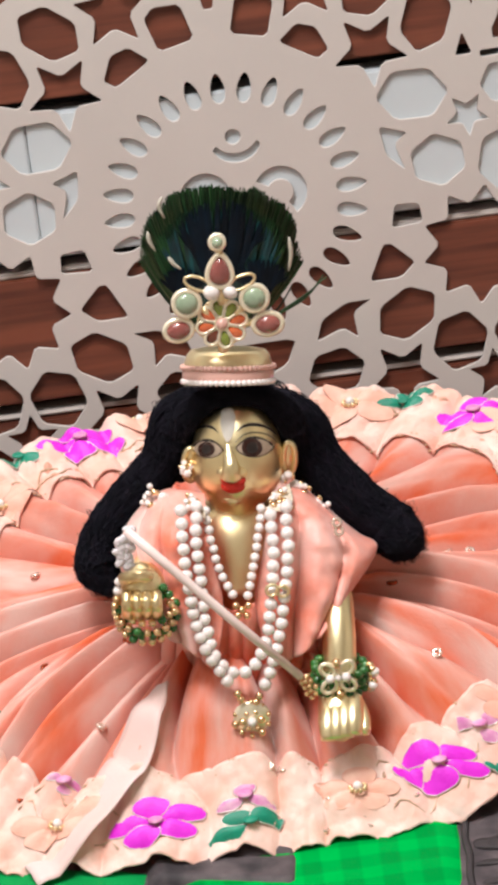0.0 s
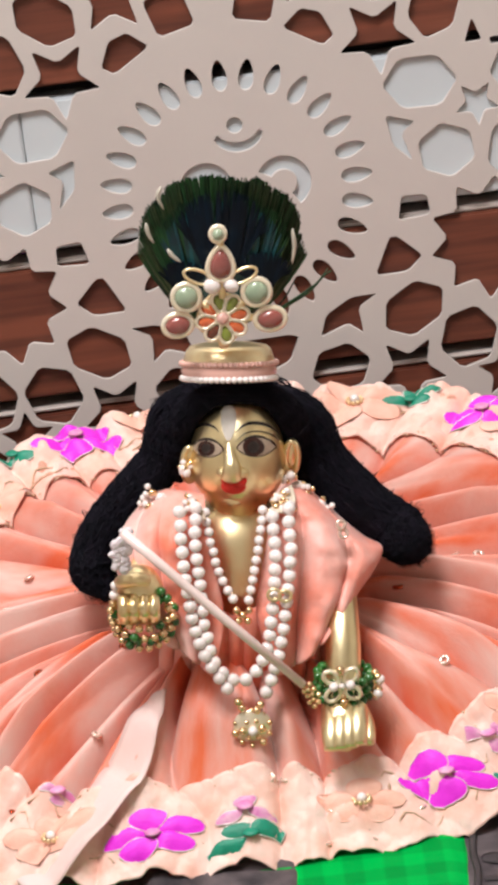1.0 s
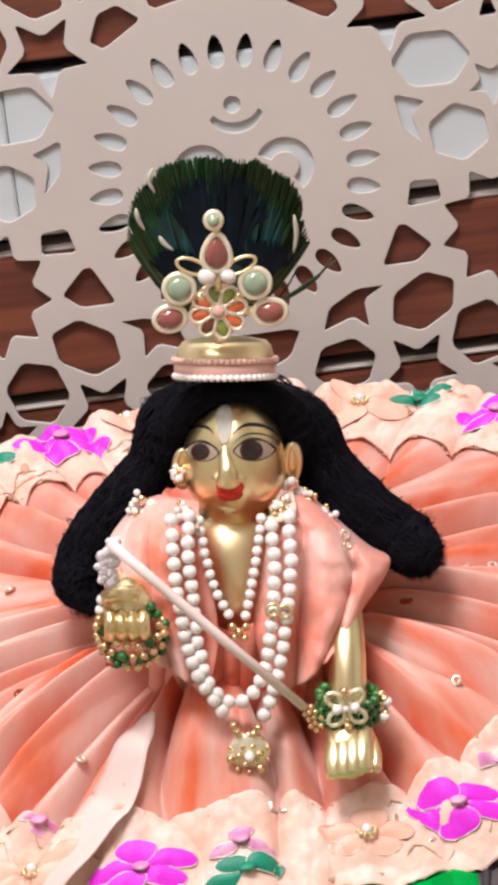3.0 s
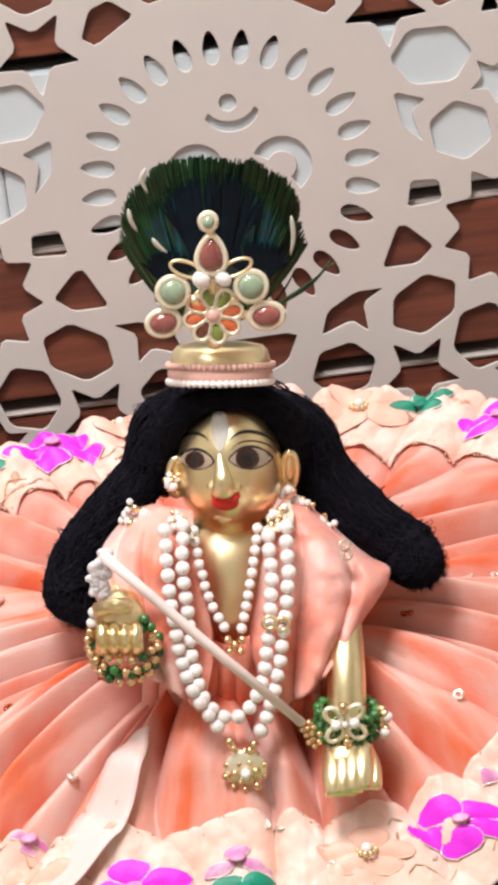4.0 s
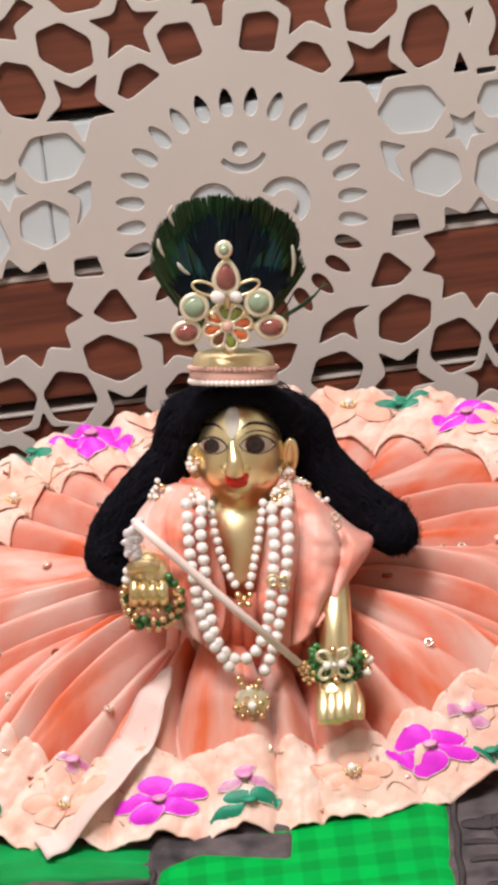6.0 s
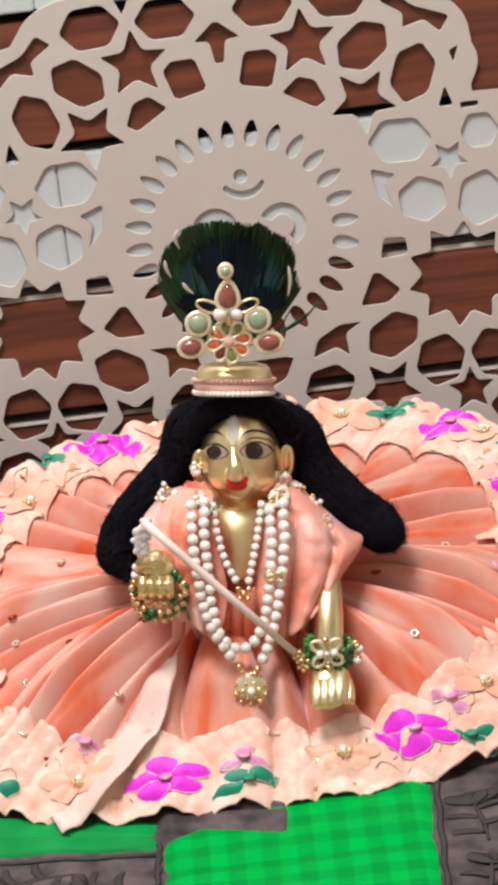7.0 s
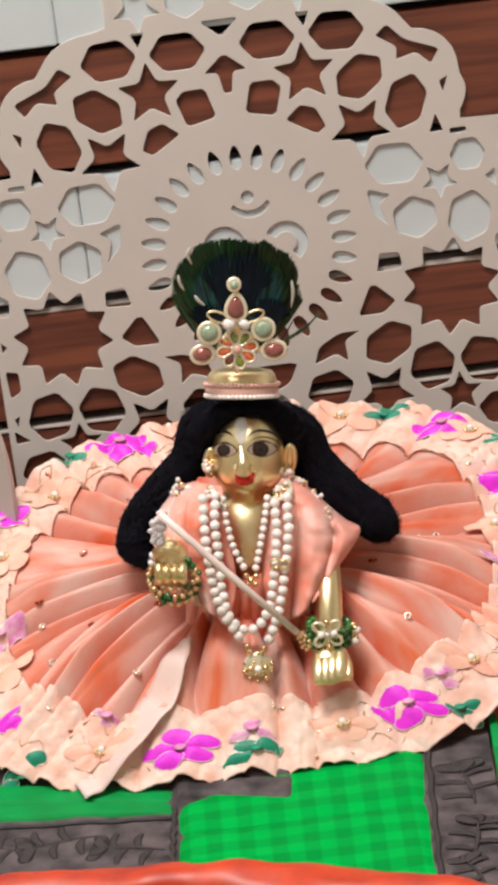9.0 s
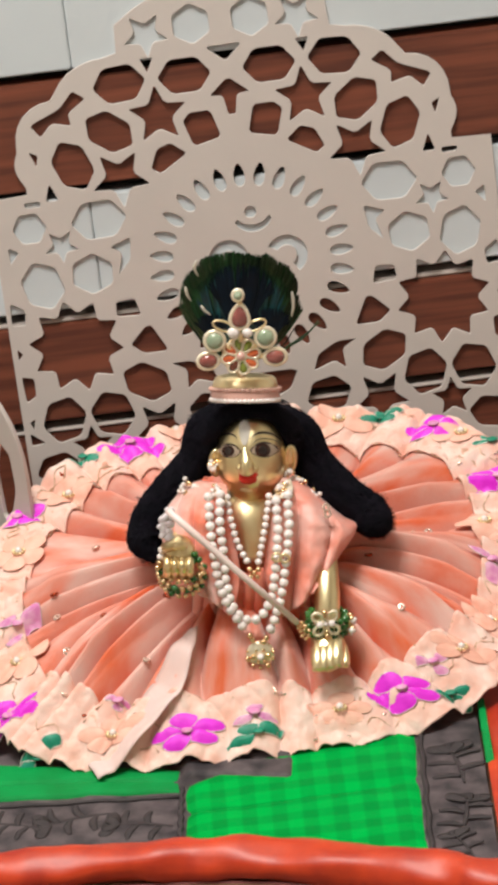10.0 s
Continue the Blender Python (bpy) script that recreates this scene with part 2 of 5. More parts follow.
box_structure("floor", (-2.2, -3.0, -0.90), (2.2, 0.5, -0.80), M_WALL, "plain pale floor of the room")
box_structure("ceiling", (-2.2, -3.0, 2.40), (2.2, 0.5, 2.50), M_WALL, "plain pale ceiling of the room")
box_structure("wall_east", (2.2, -3.0, -0.9), (2.3, 0.5, 2.5), M_WALL, "plain pale painted side wall")
box_structure("wall_west", (-2.3, -3.0, -0.9), (-2.2, 0.5, 2.5), M_WALL, "plain pale painted side wall")
box_structure("wall_south", (-2.2, -3.1, -0.9), (2.2, -3.0, 2.5), M_WALL, "plain pale painted wall behind")
box_structure("wall_north", (-2.2, 0.31, -0.9), (2.2, 0.40, 2.5), M_WALL, "plain pale painted wall behind the altar")

# leaning back rest of planks and white tiles in bands; near-black backing paints the shade in the gaps
PANEL = pose(0, 0.15, 0, 82, 0, 0)
bm = bmesh.new()
add_box(bm, (-0.82, -0.06, -0.036), (0.92, 0.64, -0.022), 0.001)
backing = part("back_panel", bm, M_DARK, smooth=False)
backing.matrix_world = PANEL
tagged(backing, "near-black backing that stands in for the shade between planks and tiles", kind="structure")


def band(name, w0, w1, mat, xs, label, face, gap=0.00022):
    base = tagged(new(name), label, kind="structure")
    base.matrix_world = PANEL
    for a, b in zip(xs, xs[1:]):
        bm = bmesh.new()
        add_box(bm, (a + gap, w0, -0.022), (b - gap, w1, face), 0.0010)
        part("tile" if mat is M_TILE else "plank", bm, mat, base, smooth=False)
    return base


JOINTS = [-0.68, -0.38, -0.080, 0.22, 0.52, 0.82]
band("tile_band_upper", 0.3275, 0.6200, M_TILE, JOINTS, "glossy white wall tiles with thin joints", -0.0012)
band("plank_upper", 0.2541, 0.3219, M_WOOD, [-0.8, 0.9], "reddish brown wooden plank on the wall", -0.0020)
band("tile_band_middle", 0.1767, 0.2476, M_TILE, JOINTS, "glossy white wall tiles with thin joints", -0.0011)
# cream colour here paints the highlight along a lit ledge
band("light_strip_upper", 0.1679, 0.1710, M_BOARD, [-0.8, 0.9], "thin cream strip standing in for the lit ledge above a wooden plank", -0.0035)
band("plank_middle", 0.1049, 0.1676, M_WOOD, [-0.8, 0.9], "reddish brown wooden plank on the wall", -0.0020)
# second ledge highlight, again put into cream colour
band("light_strip_lower", 0.0968, 0.0993, M_BOARD, [-0.8, 0.9], "thin cream strip standing in for the lit ledge between wooden planks", -0.0035)
band("plank_lower", -0.0515, 0.0958, M_WOOD, [-0.8, 0.9], "reddish brown wooden plank on the wall", -0.0024)

# ---------------------------------------------------------------- the fretwork back board
BOARD_X, BOARD_FOOT, BOARD_MID = 0.0157, 0.15, 0.1924
BOARD = pose(BOARD_X, BOARD_FOOT, 0, 82, 0, 0) @ Matrix.Translation((0, BOARD_MID, 0)) @ pose(0, 0, 0, 0, 0, 0.7)


def ring_poly(c, r, n, turn=0.0, squeeze=1.0, axis=0.0):
    ca, sa = math.cos(radians(axis)), math.sin(radians(axis))
    out = []
    for k in range(n):
        a = radians(turn) + 2 * math.pi * k / n
        p, q = r * math.cos(a), r * squeeze * math.sin(a)
        out.append((c[0] + p * ca - q * sa, c[1] + p * sa + q * ca))
    return out


def star_poly(c, r, n, turn, inner):
    out = []
    for k in range(2 * n):
        a = radians(turn) + math.pi * k / n
        s = r if k % 2 == 0 else r * inner
        out.append((c[0] + s * math.cos(a), c[1] + s * math.sin(a)))
    return out


def smooth_ring(ring, rounds=1):
    """Cut the corners of a ring to round it."""
    for _ in range(rounds):
        out = []
        for (a, b), (c, d) in zip(ring, ring[1:] + ring[:1]):
            out += [(a * 0.88 + c * 0.12, b * 0.88 + d * 0.12), (a * 0.12 + c * 0.88, b * 0.12 + d * 0.88)]
        ring = out
    return ring


MM = 0.001012
half = []
# six-sided holes: across, up, long and short radius, turn of the long axis (mm, degrees)
for u, w, a, b, ang in ((26, 122, 17, 11, 0), (66, 122, 17, 11.5, -4), (76, 93.5, 17, 11, 37), (101, 75.5, 17.5, 11, 69),
                        (74.5, -67, 17, 11, 30), (98.5, -84.5, 16, 12.5, 72), (129, -84.5, 16, 12.5, 110), (137, -116, 15, 10, 170),
                        (98.5, 6.5, 13.5, 12.5, 95), (130, 3, 16.5, 12, 75), (90, 40, 18, 12, -2), (133, 40, 11, 9.5, 0), (37, -91, 15, 11, 12),
                        (96, -128, 12, 10, 0)):
    half.append(ring_poly((u * MM, w * MM), a * MM, 6, 0, b / a / 0.866, ang))
# five-pointed stars: across, up, radius, turn
for u, w, r, turn in ((45, 100, 19.5, 90), (73, 64, 19.5, -90), (113.5, -103.5, 14, 90), (69.5, -97, 18.5, -90), (115, 26.5, 11.5, -90)):
    half.append(star_poly((u * MM, w * MM), r * MM, 5, turn, 0.45))
# ten-pointed stars
half.append(star_poly((115 * MM, -38 * MM), 30.5 * MM, 10, 10, 0.70))
# kites and small corner pieces
for ring in (((59, -57), (49, -63), (50, -76), (43, -70), (29, -75), (33, -64), (46, -57)), ((30, 74), (40, 82), (49, 79), (54, 67), (48, 63)), ((67, -31), (71, -31), (82, -42), (74, -49), (58, -49)),
             ((75, -12), (87, -13), (88, -23), (72, -24)), ((8, 81), (26, 77), (31, 94), (26, 99), (13, 99)),
             ((43, 136), (52, 136), (48, 126)), ((121, 85), (127, 88), (123, 77)), ((112, 55), (117, 67), (121, 55)),
             ((72, 27), (86, 22), (79, 17), (83, 3), (74, 12)), ((87, 116), (95, 122), (104, 112), (124, 104), (118, 95), (110, 103), (98, 100), (99, 108))):
    half.append([(u * MM, w * MM) for u, w in ring])
for ring in (((143, -11), (152, -5), (153, -20), (144, -21)), ((144, -55), (152, -53), (151, -71), (144, -67)),
             ((142, -98), (152, -90), (152, -99)), ((147, -81), (151, -83), (149, -90)), ((148, -39), (152, -35), (152, -43)),
             ((141, 26), (148, 30), (148, 18)), ((124, 52.5), (134, 53), (134, 56.5), (124, 56.5))):
    half.append([(u * MM, w * MM) for u, w in ring])
# upper tier
half.append(ring_poly((18 * MM, 153 * MM), 13 * MM, 6, 30, 1.0))
half.append(star_poly((46 * MM, 150 * MM), 15 * MM, 5, -90, 0.45))
holes = []
for h in half:
    h = smooth_ring(h)
    holes += [h, [(-u, w) for u, w in h][::-1]]
holes.append(smooth_ring([(u * MM, w * MM) for u, w in ((0, 118), (13, 107), (4.5, 106), (2.5, 94), (-2.5, 94), (-4.5, 106), (-13, 107))]))
holes.append(smooth_ring([(u * MM, w * MM) for u, w in ((-12, 138), (12, 138), (0, 127))]))
holes.append(smooth_ring([(u * MM, w * MM) for u, w in ((-20, -71), (20, -71), (14, -84), (0, -90), (-14, -84))]))
# ring of drop-shaped slots round the medallion
for k in range(28):
    a = math.pi / 2 + 0.017 + 2 * math.pi * k / 28
    ca, sa = math.cos(a), math.sin(a)
    drop = []
    for j in range(14):
        s = 2 * math.pi * j / 14
        r = 56 + 7.6 * math.cos(s)
        t = 3.7 * math.sin(s) * (1 - 0.28 * math.cos(s))
        drop.append(((r * ca - t * sa) * MM, (r * sa + t * ca) * MM))
    holes.append(drop)
# the sign in the middle: a dot, a crescent and three lobes
holes.append(ring_poly((3 * MM, 32 * MM), 4.0 * MM, 14))
holes.append([((4 + 12 * math.cos(radians(a))) * MM, (29 + 10 * math.sin(radians(a))) * MM) for a in range(195, 351, 14)]
             + [((4 + 11 * math.cos(radians(a))) * MM, (33 + 9 * math.sin(radians(a))) * MM) for a in range(335, 204, -18)])


def arc_band(c, r0, r1, a0, a1):
    n = 16
    out = [((c[0] + r1 * math.cos(radians(a0 + (a1 - a0) * k / n))) * MM, (c[1] + r1 * math.sin(radians(a0 + (a1 - a0) * k / n))) * MM) for k in range(n + 1)]
    return out + [((c[0] + r0 * math.cos(radians(a1 + (a0 - a1) * k / n))) * MM, (c[1] + r0 * math.sin(radians(a1 + (a0 - a1) * k / n))) * MM) for k in range(n + 1)]


holes.append(arc_band((-14, 4), 5, 12.5, -20, 170))
holes.append(arc_band((-12, -22), 7, 14, -160, 50))
holes.append(arc_band((22, 2), 6, 13, -60, 150))

right = [(155, -170), (155, 60), (131, 61), (131, 66)]
right += [(131 + 5 * math.sin(radians(a)), 66 + 26 * a / 180) for a in range(30, 160, 20)]
right += [(109 + 24 * math.cos(radians(a)), 94 + 23 * math.sin(radians(a))) for a in range(10, 91, 16)]
right += [(74 + 33 * math.cos(radians(a)), 113 + 26 * math.sin(radians(a))) for a in range(24, 91, 11)]
right += [(65, 141), (64, 158), (52, 166), (40, 172), (28, 184), (14, 190)]
outline = [(u * MM, w * MM) for u, w in right] + [(-u * MM, w * MM) for u, w in right[::-1]]
board = plate("fretwork_back_board", outline, holes, 0.0013, M_BOARD, BOARD)
tagged(board, "cream cut-out back board with star fretwork and round medallion", "fretwork panel")

# side wing of the throne, standing at an angle beside the back board
wing_outline = [(-60, 0), (0, 0), (0, 92)] + [(-34 + 34 * math.cos(radians(a)), 92 + 60 * math.sin(radians(a))) for a in range(12, 91, 13)] + [(-60, 152)]
wing_hole = [(-22, 62), (-15, 66), (-9, 84), (-10, 108), (-17, 116), (-24, 96)]
wing = plate("side_wing", [(u * MM, w * MM) for u, w in wing_outline], [smooth_ring([(u * MM, w * MM) for u, w in wing_hole])], 0.003,
             M_BOARD, pose(-0.1370, 0.078, 0.014, 90, 0, -38))
tagged(wing, "cream curved side wing of the throne beside the board", "fretwork panel")

# ---------------------------------------------------------------- bench and layered cloth
bm = bmesh.new()
add_box(bm, (-0.60, -0.262, -0.05), (0.60, 0.20, -0.012), 0.004)
bench = thing("altar_bench", "brown wooden bench under the folded cloths", "bench")
part("bench_top", bm, M_SOCK, bench, smooth=False)
for sx in (-0.56, 0.52):
    for sy in (-0.24, 0.15):
        bm = bmesh.new()
        add_box(bm, (sx, sy, -0.80), (sx + 0.04, sy + 0.04, -0.05), 0.003)
        part("leg", bm, M_SOCK, bench, smooth=False)


def check_material(name, a, b, cell):
    m = material(name, a, 0.65, second=[c * 0.85 for c in a], scale=40, amount=0.7, bump=0.4, bump_scale=1300, gloss=0.06)
    n, l = m.node_tree.nodes, m.node_tree.links
    bs = n["Principled BSDF"]
    src = bs.inputs["Base Color"].links[0].from_socket
    tc = n.new("ShaderNodeTexCoord")
    total = None
    for direction in ("X", "Y"):
        w = n.new("ShaderNodeTexWave")
        w.wave_type, w.bands_direction = "BANDS", direction
        w.inputs["Scale"].default_value, w.inputs["Distortion"].default_value = 0.314 / cell, 0.25
        l.new(tc.outputs["Object"], w.inputs["Vector"])
        r = n.new("ShaderNodeMapRange")
        r.inputs["From Min"].default_value, r.inputs["From Max"].default_value, r.inputs["To Max"].default_value = 0.40, 0.60, 0.45
        l.new(w.outputs["Fac"], r.inputs[0])
        if total is None:
            total = r.outputs[0]
        else:
            add = n.new("ShaderNodeMath")
            l.new(total, add.inputs[0])
            l.new(r.outputs[0], add.inputs[1])
            total = add.outputs[0]
    mix = n.new("ShaderNodeMix")
    mix.data_type = "RGBA"
    mix.inputs[7].default_value = (*b, 1)
    l.new(total, mix.inputs[0])
    l.new(src, mix.inputs[6])
    l.new(mix.outputs[2], bs.inputs["Base Color"])
    return m


M_CHECK = check_material("green_gingham", (0.0005, 0.40, 0.060), (0.0005, 0.23, 0.034), 0.017)


def cloth_relief(p):
    return 0.0012 * noise.noise(p * 40) + 0.0005 * noise.noise(p * 160)


def cloth_panel(name, corners, mat, parent, lift, label="", n=24, seam=1.0):
    """A padded cloth panel over four corners, with soft puckers and a turned-down edge."""
    bm = bmesh.new()
    a, b, c, d = [Vector((*p, 0)) for p in corners]
    rows = []
    for i in range(n + 1):
        row = []
        for j in range(n + 1):
            s, t = i / n, j / n
            p = a * (1 - s) * (1 - t) + b * s * (1 - t) + c * s * t + d * (1 - s) * t
            e = min(s, t, 1 - s, 1 - t)
            p.z = lift * min(1, e * 14) + cloth_relief(p) * min(1, e * 8) - 0.0022 * seam * math.exp(-((t - 0.45) / 0.035) ** 2) * min(1, e * 8)
            row.append(bm.verts.new(p))
        rows.append(row)
    for r, q in zip(rows, rows[1:]):
        for k in range(n):
            bm.faces.new((r[k], q[k], q[k + 1], r[k + 1]))
    bmesh.ops.recalc_face_normals(bm, faces=bm.faces)
    return part(name, bm, mat, parent, label)


cloth = thing("patchwork_cloth", "quilted green and grey patchwork cloth spread under the dress", "cloth")
cloth_panel("grey_panel", ((-0.42, -0.118), (0.107, -0.246), (0.117, 0.10), (-0.42, 0.14)), M_CGREY, cloth, 0.0015, "grey cloth printed with dark plants", 120, 0.0)
cloth_panel("green_panel", ((-0.0655, -0.185), (0.0715, -0.229), (0.079, -0.060), (-0.0625, -0.130)), M_CHECK, cloth, 0.0042, "bright green checked cloth", 48)
cloth_panel("green_strip", ((-0.34, -0.098), (-0.055, -0.136), (-0.055, -0.112), (-0.34, -0.030)), M_CGREEN, cloth, 0.0038, "bright green cloth strip", 30)
cloth_panel("grey_patch", ((-0.064, -0.121), (0.003, -0.139), (0.012, -0.090), (-0.064, -0.080)), M_CGREY, cloth, 0.0058, "grey printed cloth patch")
cloth_panel("red_edge", ((0.1085, -0.254), (0.22, -0.29), (0.22, -0.02), (0.116, -0.02)), M_CRED, cloth, 0.003, "orange red cloth edge")
cloth_panel("lime_strip", ((0.1110, -0.140), (0.1160, -0.142), (0.118, -0.07), (0.1135, -0.07)), M_CGREEN, cloth, 0.0048, "green strip")

# dark binding along the edges of the checked panel
for a, b in (((-0.0655, -0.185), (-0.0625, -0.130)), ((0.0715, -0.229), (0.079, -0.060)), ((-0.064, -0.139), (-0.34, -0.105))):
    bm = bmesh.new()
    pts = []
    for k in range(40):
        p = Vector((a[0] + (b[0] - a[0]) * k / 39, a[1] + (b[1] - a[1]) * k / 39, 0))
        pts.append(p + Vector((0.0005 * math.sin(k * 0.9), 0, 0.0022 + cloth_relief(p))))
    add_tube(bm, pts, 0.0016, 6, 0.45, side=(0, 0, 1))
    part("binding", bm, M_CPRINT, cloth, "dark seam binding")

# dark printed sprigs on the grey column and strip
def sprig(x, y, s, turn, parent):
    bm = bmesh.new()

    def stroke(pts, w):
        ps = []
        for p, q in pts:
            c, d = math.cos(turn), math.sin(turn)
            ps.append(Vector((x + s * (p * c - q * d), y + s * (p * d + q * c), 0)))
            ps[-1].z = 0.0017 + cloth_relief(ps[-1])
        add_tube(bm, curve_points(ps, 10), [s * w * (0.35 + 0.65 * math.sin(math.pi * (k + 0.8) / 10.6)) for k in range(10)], 6, 0.05, side=(0, 0, 1))
    stroke(((0, -1), (0.05, -0.3), (0, 0.35)), 0.05)
    for k, sg in enumerate((-1, 1, -1, 1)):
        b = -0.7 + 0.28 * k
        stroke(((0, b), (sg * 0.3, b + 0.12), (sg * 0.62, b + 0.10)), 0.09)
    for k in range(-2, 3):
        stroke(((0, 0.35), (k * 0.18, 0.55), (k * 0.26, 0.72 - abs(k) * 0.08)), 0.16)
    tagged(part("printed_sprig", bm, M_CPRINT, parent, "charcoal printed plant"), kind="stuff")


for x, y, s, turn in ((0.094, -0.135, 0.026, 0.1), (0.094, -0.190, 0.024, -0.2), (0.088, -0.222, 0.018, 0.3), (-0.092, -0.163, 0.024, 1.3), (-0.130, -0.150, 0.026, 1.7), (-0.165, -0.146, 0.022, 1.2),
                      (-0.030, -0.1165, 0.014, 1.0)):
    sprig(x, y, s, turn, cloth)

# rolled satin border along the front
bm = bmesh.new()
line = curve_points([(-0.42, -0.176, -0.004), (-0.30, -0.180, -0.004), (-0.166, -0.187, -0.004), (-0.072, -0.196, -0.003), (-0.010, -0.210, -0.004), (0.072, -0.241, -0.004), (0.104, -0.257, -0.004), (0.22, -0.300, -0.004)], 120)
prev = []
for i, p in enumerate(line):
    ring = []
    for k in range(18):
        a = 2 * math.pi * k / 18
        r = 0.0135 + 0.0030 * noise.noise(Vector((p.x * 45, p.y * 45, a * 0.9))) + 0.0008 * math.sin(3 * a + p.x * 60)
        ring.append(bm.verts.new(p + Vector((0.28 * r * math.cos(a), r * math.cos(a) * 0.96, r * 0.8 * math.sin(a)))))
    if prev:
        for k in range(18):
            bm.faces.new((prev[k], prev[(k + 1) % 18], ring[(k + 1) % 18], ring[k]))
    prev = ring
bmesh.ops.recalc_face_normals(bm, faces=bm.faces)
roll = part("satin_roll", bm, M_CRED)
tagged(roll, "rolled orange satin cloth along the bench front", "cloth")
bm = bmesh.new()
front = [Vector((p.x, p.y - 0.011, -0.011)) for p in line]
rows = []
for k in range(10):
    rows.append([bm.verts.new(p + Vector((0, -0.006 * math.sin(k * 0.35) - 0.003 * math.sin(p.x * 130 + k * 0.3) * k / 9, -0.012 * k))) for p in front])
for r, q in zip(rows, rows[1:]):
    for k in range(len(front) - 1):
        bm.faces.new((r[k], r[k + 1], q[k + 1], q[k]))
drop_cloth = part("hanging_cloth", bm, M_CDARKRED)
tagged(drop_cloth, "maroon cloth hanging down the bench front", "cloth")
sol = drop_cloth.modifiers.new("thick", "SOLIDIFY")
sol.thickness = 0.0015

# ---------------------------------------------------------------- the spread dress
SK_CX, SK_CY, SK_A, SK_B, SK_K, SK_N, SK_Q0 = -0.008, 0.008, 0.178, 0.121, 0.10, 2.5, 0.16


def skirt_polar(x, y):
    p, q = (x - SK_CX - SK_K * y) / SK_A, (y - SK_CY) / SK_B
    r = (abs(p) ** SK_N + abs(q) ** SK_N) ** (1 / SK_N)
    return math.atan2(q, p), r


def skirt_xy(phi, r):
    c, s = math.cos(phi), math.sin(phi)
    k = r / (abs(c) ** SK_N + abs(s) ** SK_N) ** (1 / SK_N)
    y = SK_CY + SK_B * k * s
    return SK_CX + SK_A * k * c + SK_K * y, y


def skirt_height(x, y):
    """Height of the spread pleated skirt: low in front, propped up at the back."""
    phi, r = skirt_polar(x, y)
    t = min(max((r - SK_Q0) / (1 - SK_Q0), 0.0), 1.15)
    u = max(y + 0.112, 0.0) / 0.242
    rim = 0.004 + 0.108 * u ** 1.4
    waist = 0.072 + 0.012 * math.sin(phi)
    z = waist * (1 - t) + rim * t + 0.012 * math.sin(math.pi * min(t, 1)) * (0.6 - 0.4 * math.sin(phi))
    w = phi + 0.10 * math.sin(3 * phi + 1.1) + 0.05 * math.sin(7 * phi + 4 * t) + 0.03 * math.sin(13 * phi)
    fold = 1.5 * abs(math.sin(19 * w)) ** 0.55 - 1.1 + 0.5 * math.sin(8 * w + 2.0) + 0.18 * abs(math.sin(29 * w + 2.5 * t)) + 0.05 * math.sin(53 * w + 4 * t)
    amp = 0.0150 * min(1, t * 4) * (1 - 0.72 * max(0, min(1, (t - 0.60) / 0.22)))
    ruffle = 0.0011 * max(0, (t - 0.70) / 0.30) * (math.sin(31 * phi) + math.sin(19 * phi + 2) + 0.8 * math.sin(53 * phi + 1 + 6 * t) + 0.5 * math.sin(89 * phi + 9 * t))
    return z + amp * fold + ruffle


def skirt_sheet(t0, t1, n_phi, n_r, lift, scallop=0.0, crumple=0.0):
    bm = bmesh.new()
    rows = []
    for i in range(n_r + 1):
        row = []
        for j in range(n_phi):
            phi = 2 * math.pi * j / n_phi
            edge = 1 + scallop * (abs(math.sin(phi * 14)) - 0.4 - 1.4 * max(0.0, math.sin(phi)))
            r = t0 + (t1 * edge - t0) * i / n_r
            x, y = skirt_xy(phi, r)
            p = Vector((x, y, 0))
            crease = crumple * (abs(noise.noise(p * 95)) + 0.6 * abs(noise.noise(p * 210 + Vector((3, 1, 0)))))
            row.append(bm.verts.new((x, y, skirt_height(x, y) + lift + crease)))
        rows.append(row)
    uv = bm.loops.layers.uv.new("along_pleats")
    for i, (a, b) in enumerate(zip(rows, rows[1:])):
        for j in range(n_phi):
            f = bm.faces.new((a[j], a[(j + 1) % n_phi], b[(j + 1) % n_phi], b[j]))
            for lp, (p, q) in zip(f.loops, ((j, i), (j + 1, i), (j + 1, i + 1), (j, i + 1))):
                lp[uv].uv = (6.0 * p / n_phi, t0 + (t1 - t0) * q / n_r)
    bmesh.ops.recalc_face_normals(bm, faces=bm.faces)
    return bm


dress = thing("spread_dress", "peach pleated doll dress spread round the idol, flowered hem", "dress")
skirt = part("skirt", skirt_sheet(0.12, 0.80, 1080, 40, 0.0), M_PLEAT, dress, "peach pleated cloth")
hem = part("hem", skirt_sheet(0.775, 1.0, 900, 30, 0.0008, 0.024, 0.0032), M_BORDER, dress, "cream net hem with sewn flowers")
for ob in (skirt, hem):
    s = ob.modifiers.new("thick", "SOLIDIFY")
    s.thickness, s.offset = 0.0008, -1

# braid between pleats and hem: a wavy line of small stitches
bm = bmesh.new()
for k in range(420):
    phi = 2 * math.pi * k / 420
    x, y = skirt_xy(phi, 0.785 + 0.008 * math.sin(phi * 60))
    z = skirt_height(x, y)
    add_ball(bm, (x, y, z + 0.0014), (0.0013 + 0.0005 * math.sin(k * 1.7), 0.0009, 0.0008), 6, 4)
part("braid", bm, M_TRIM, dress, "beige beaded braid")


def laid(x, y, lift):
    over = max(0.0, skirt_polar(x, y)[1] - 0.96)
    return Vector((x, y, skirt_height(x, y) + lift - 0.16 * over))


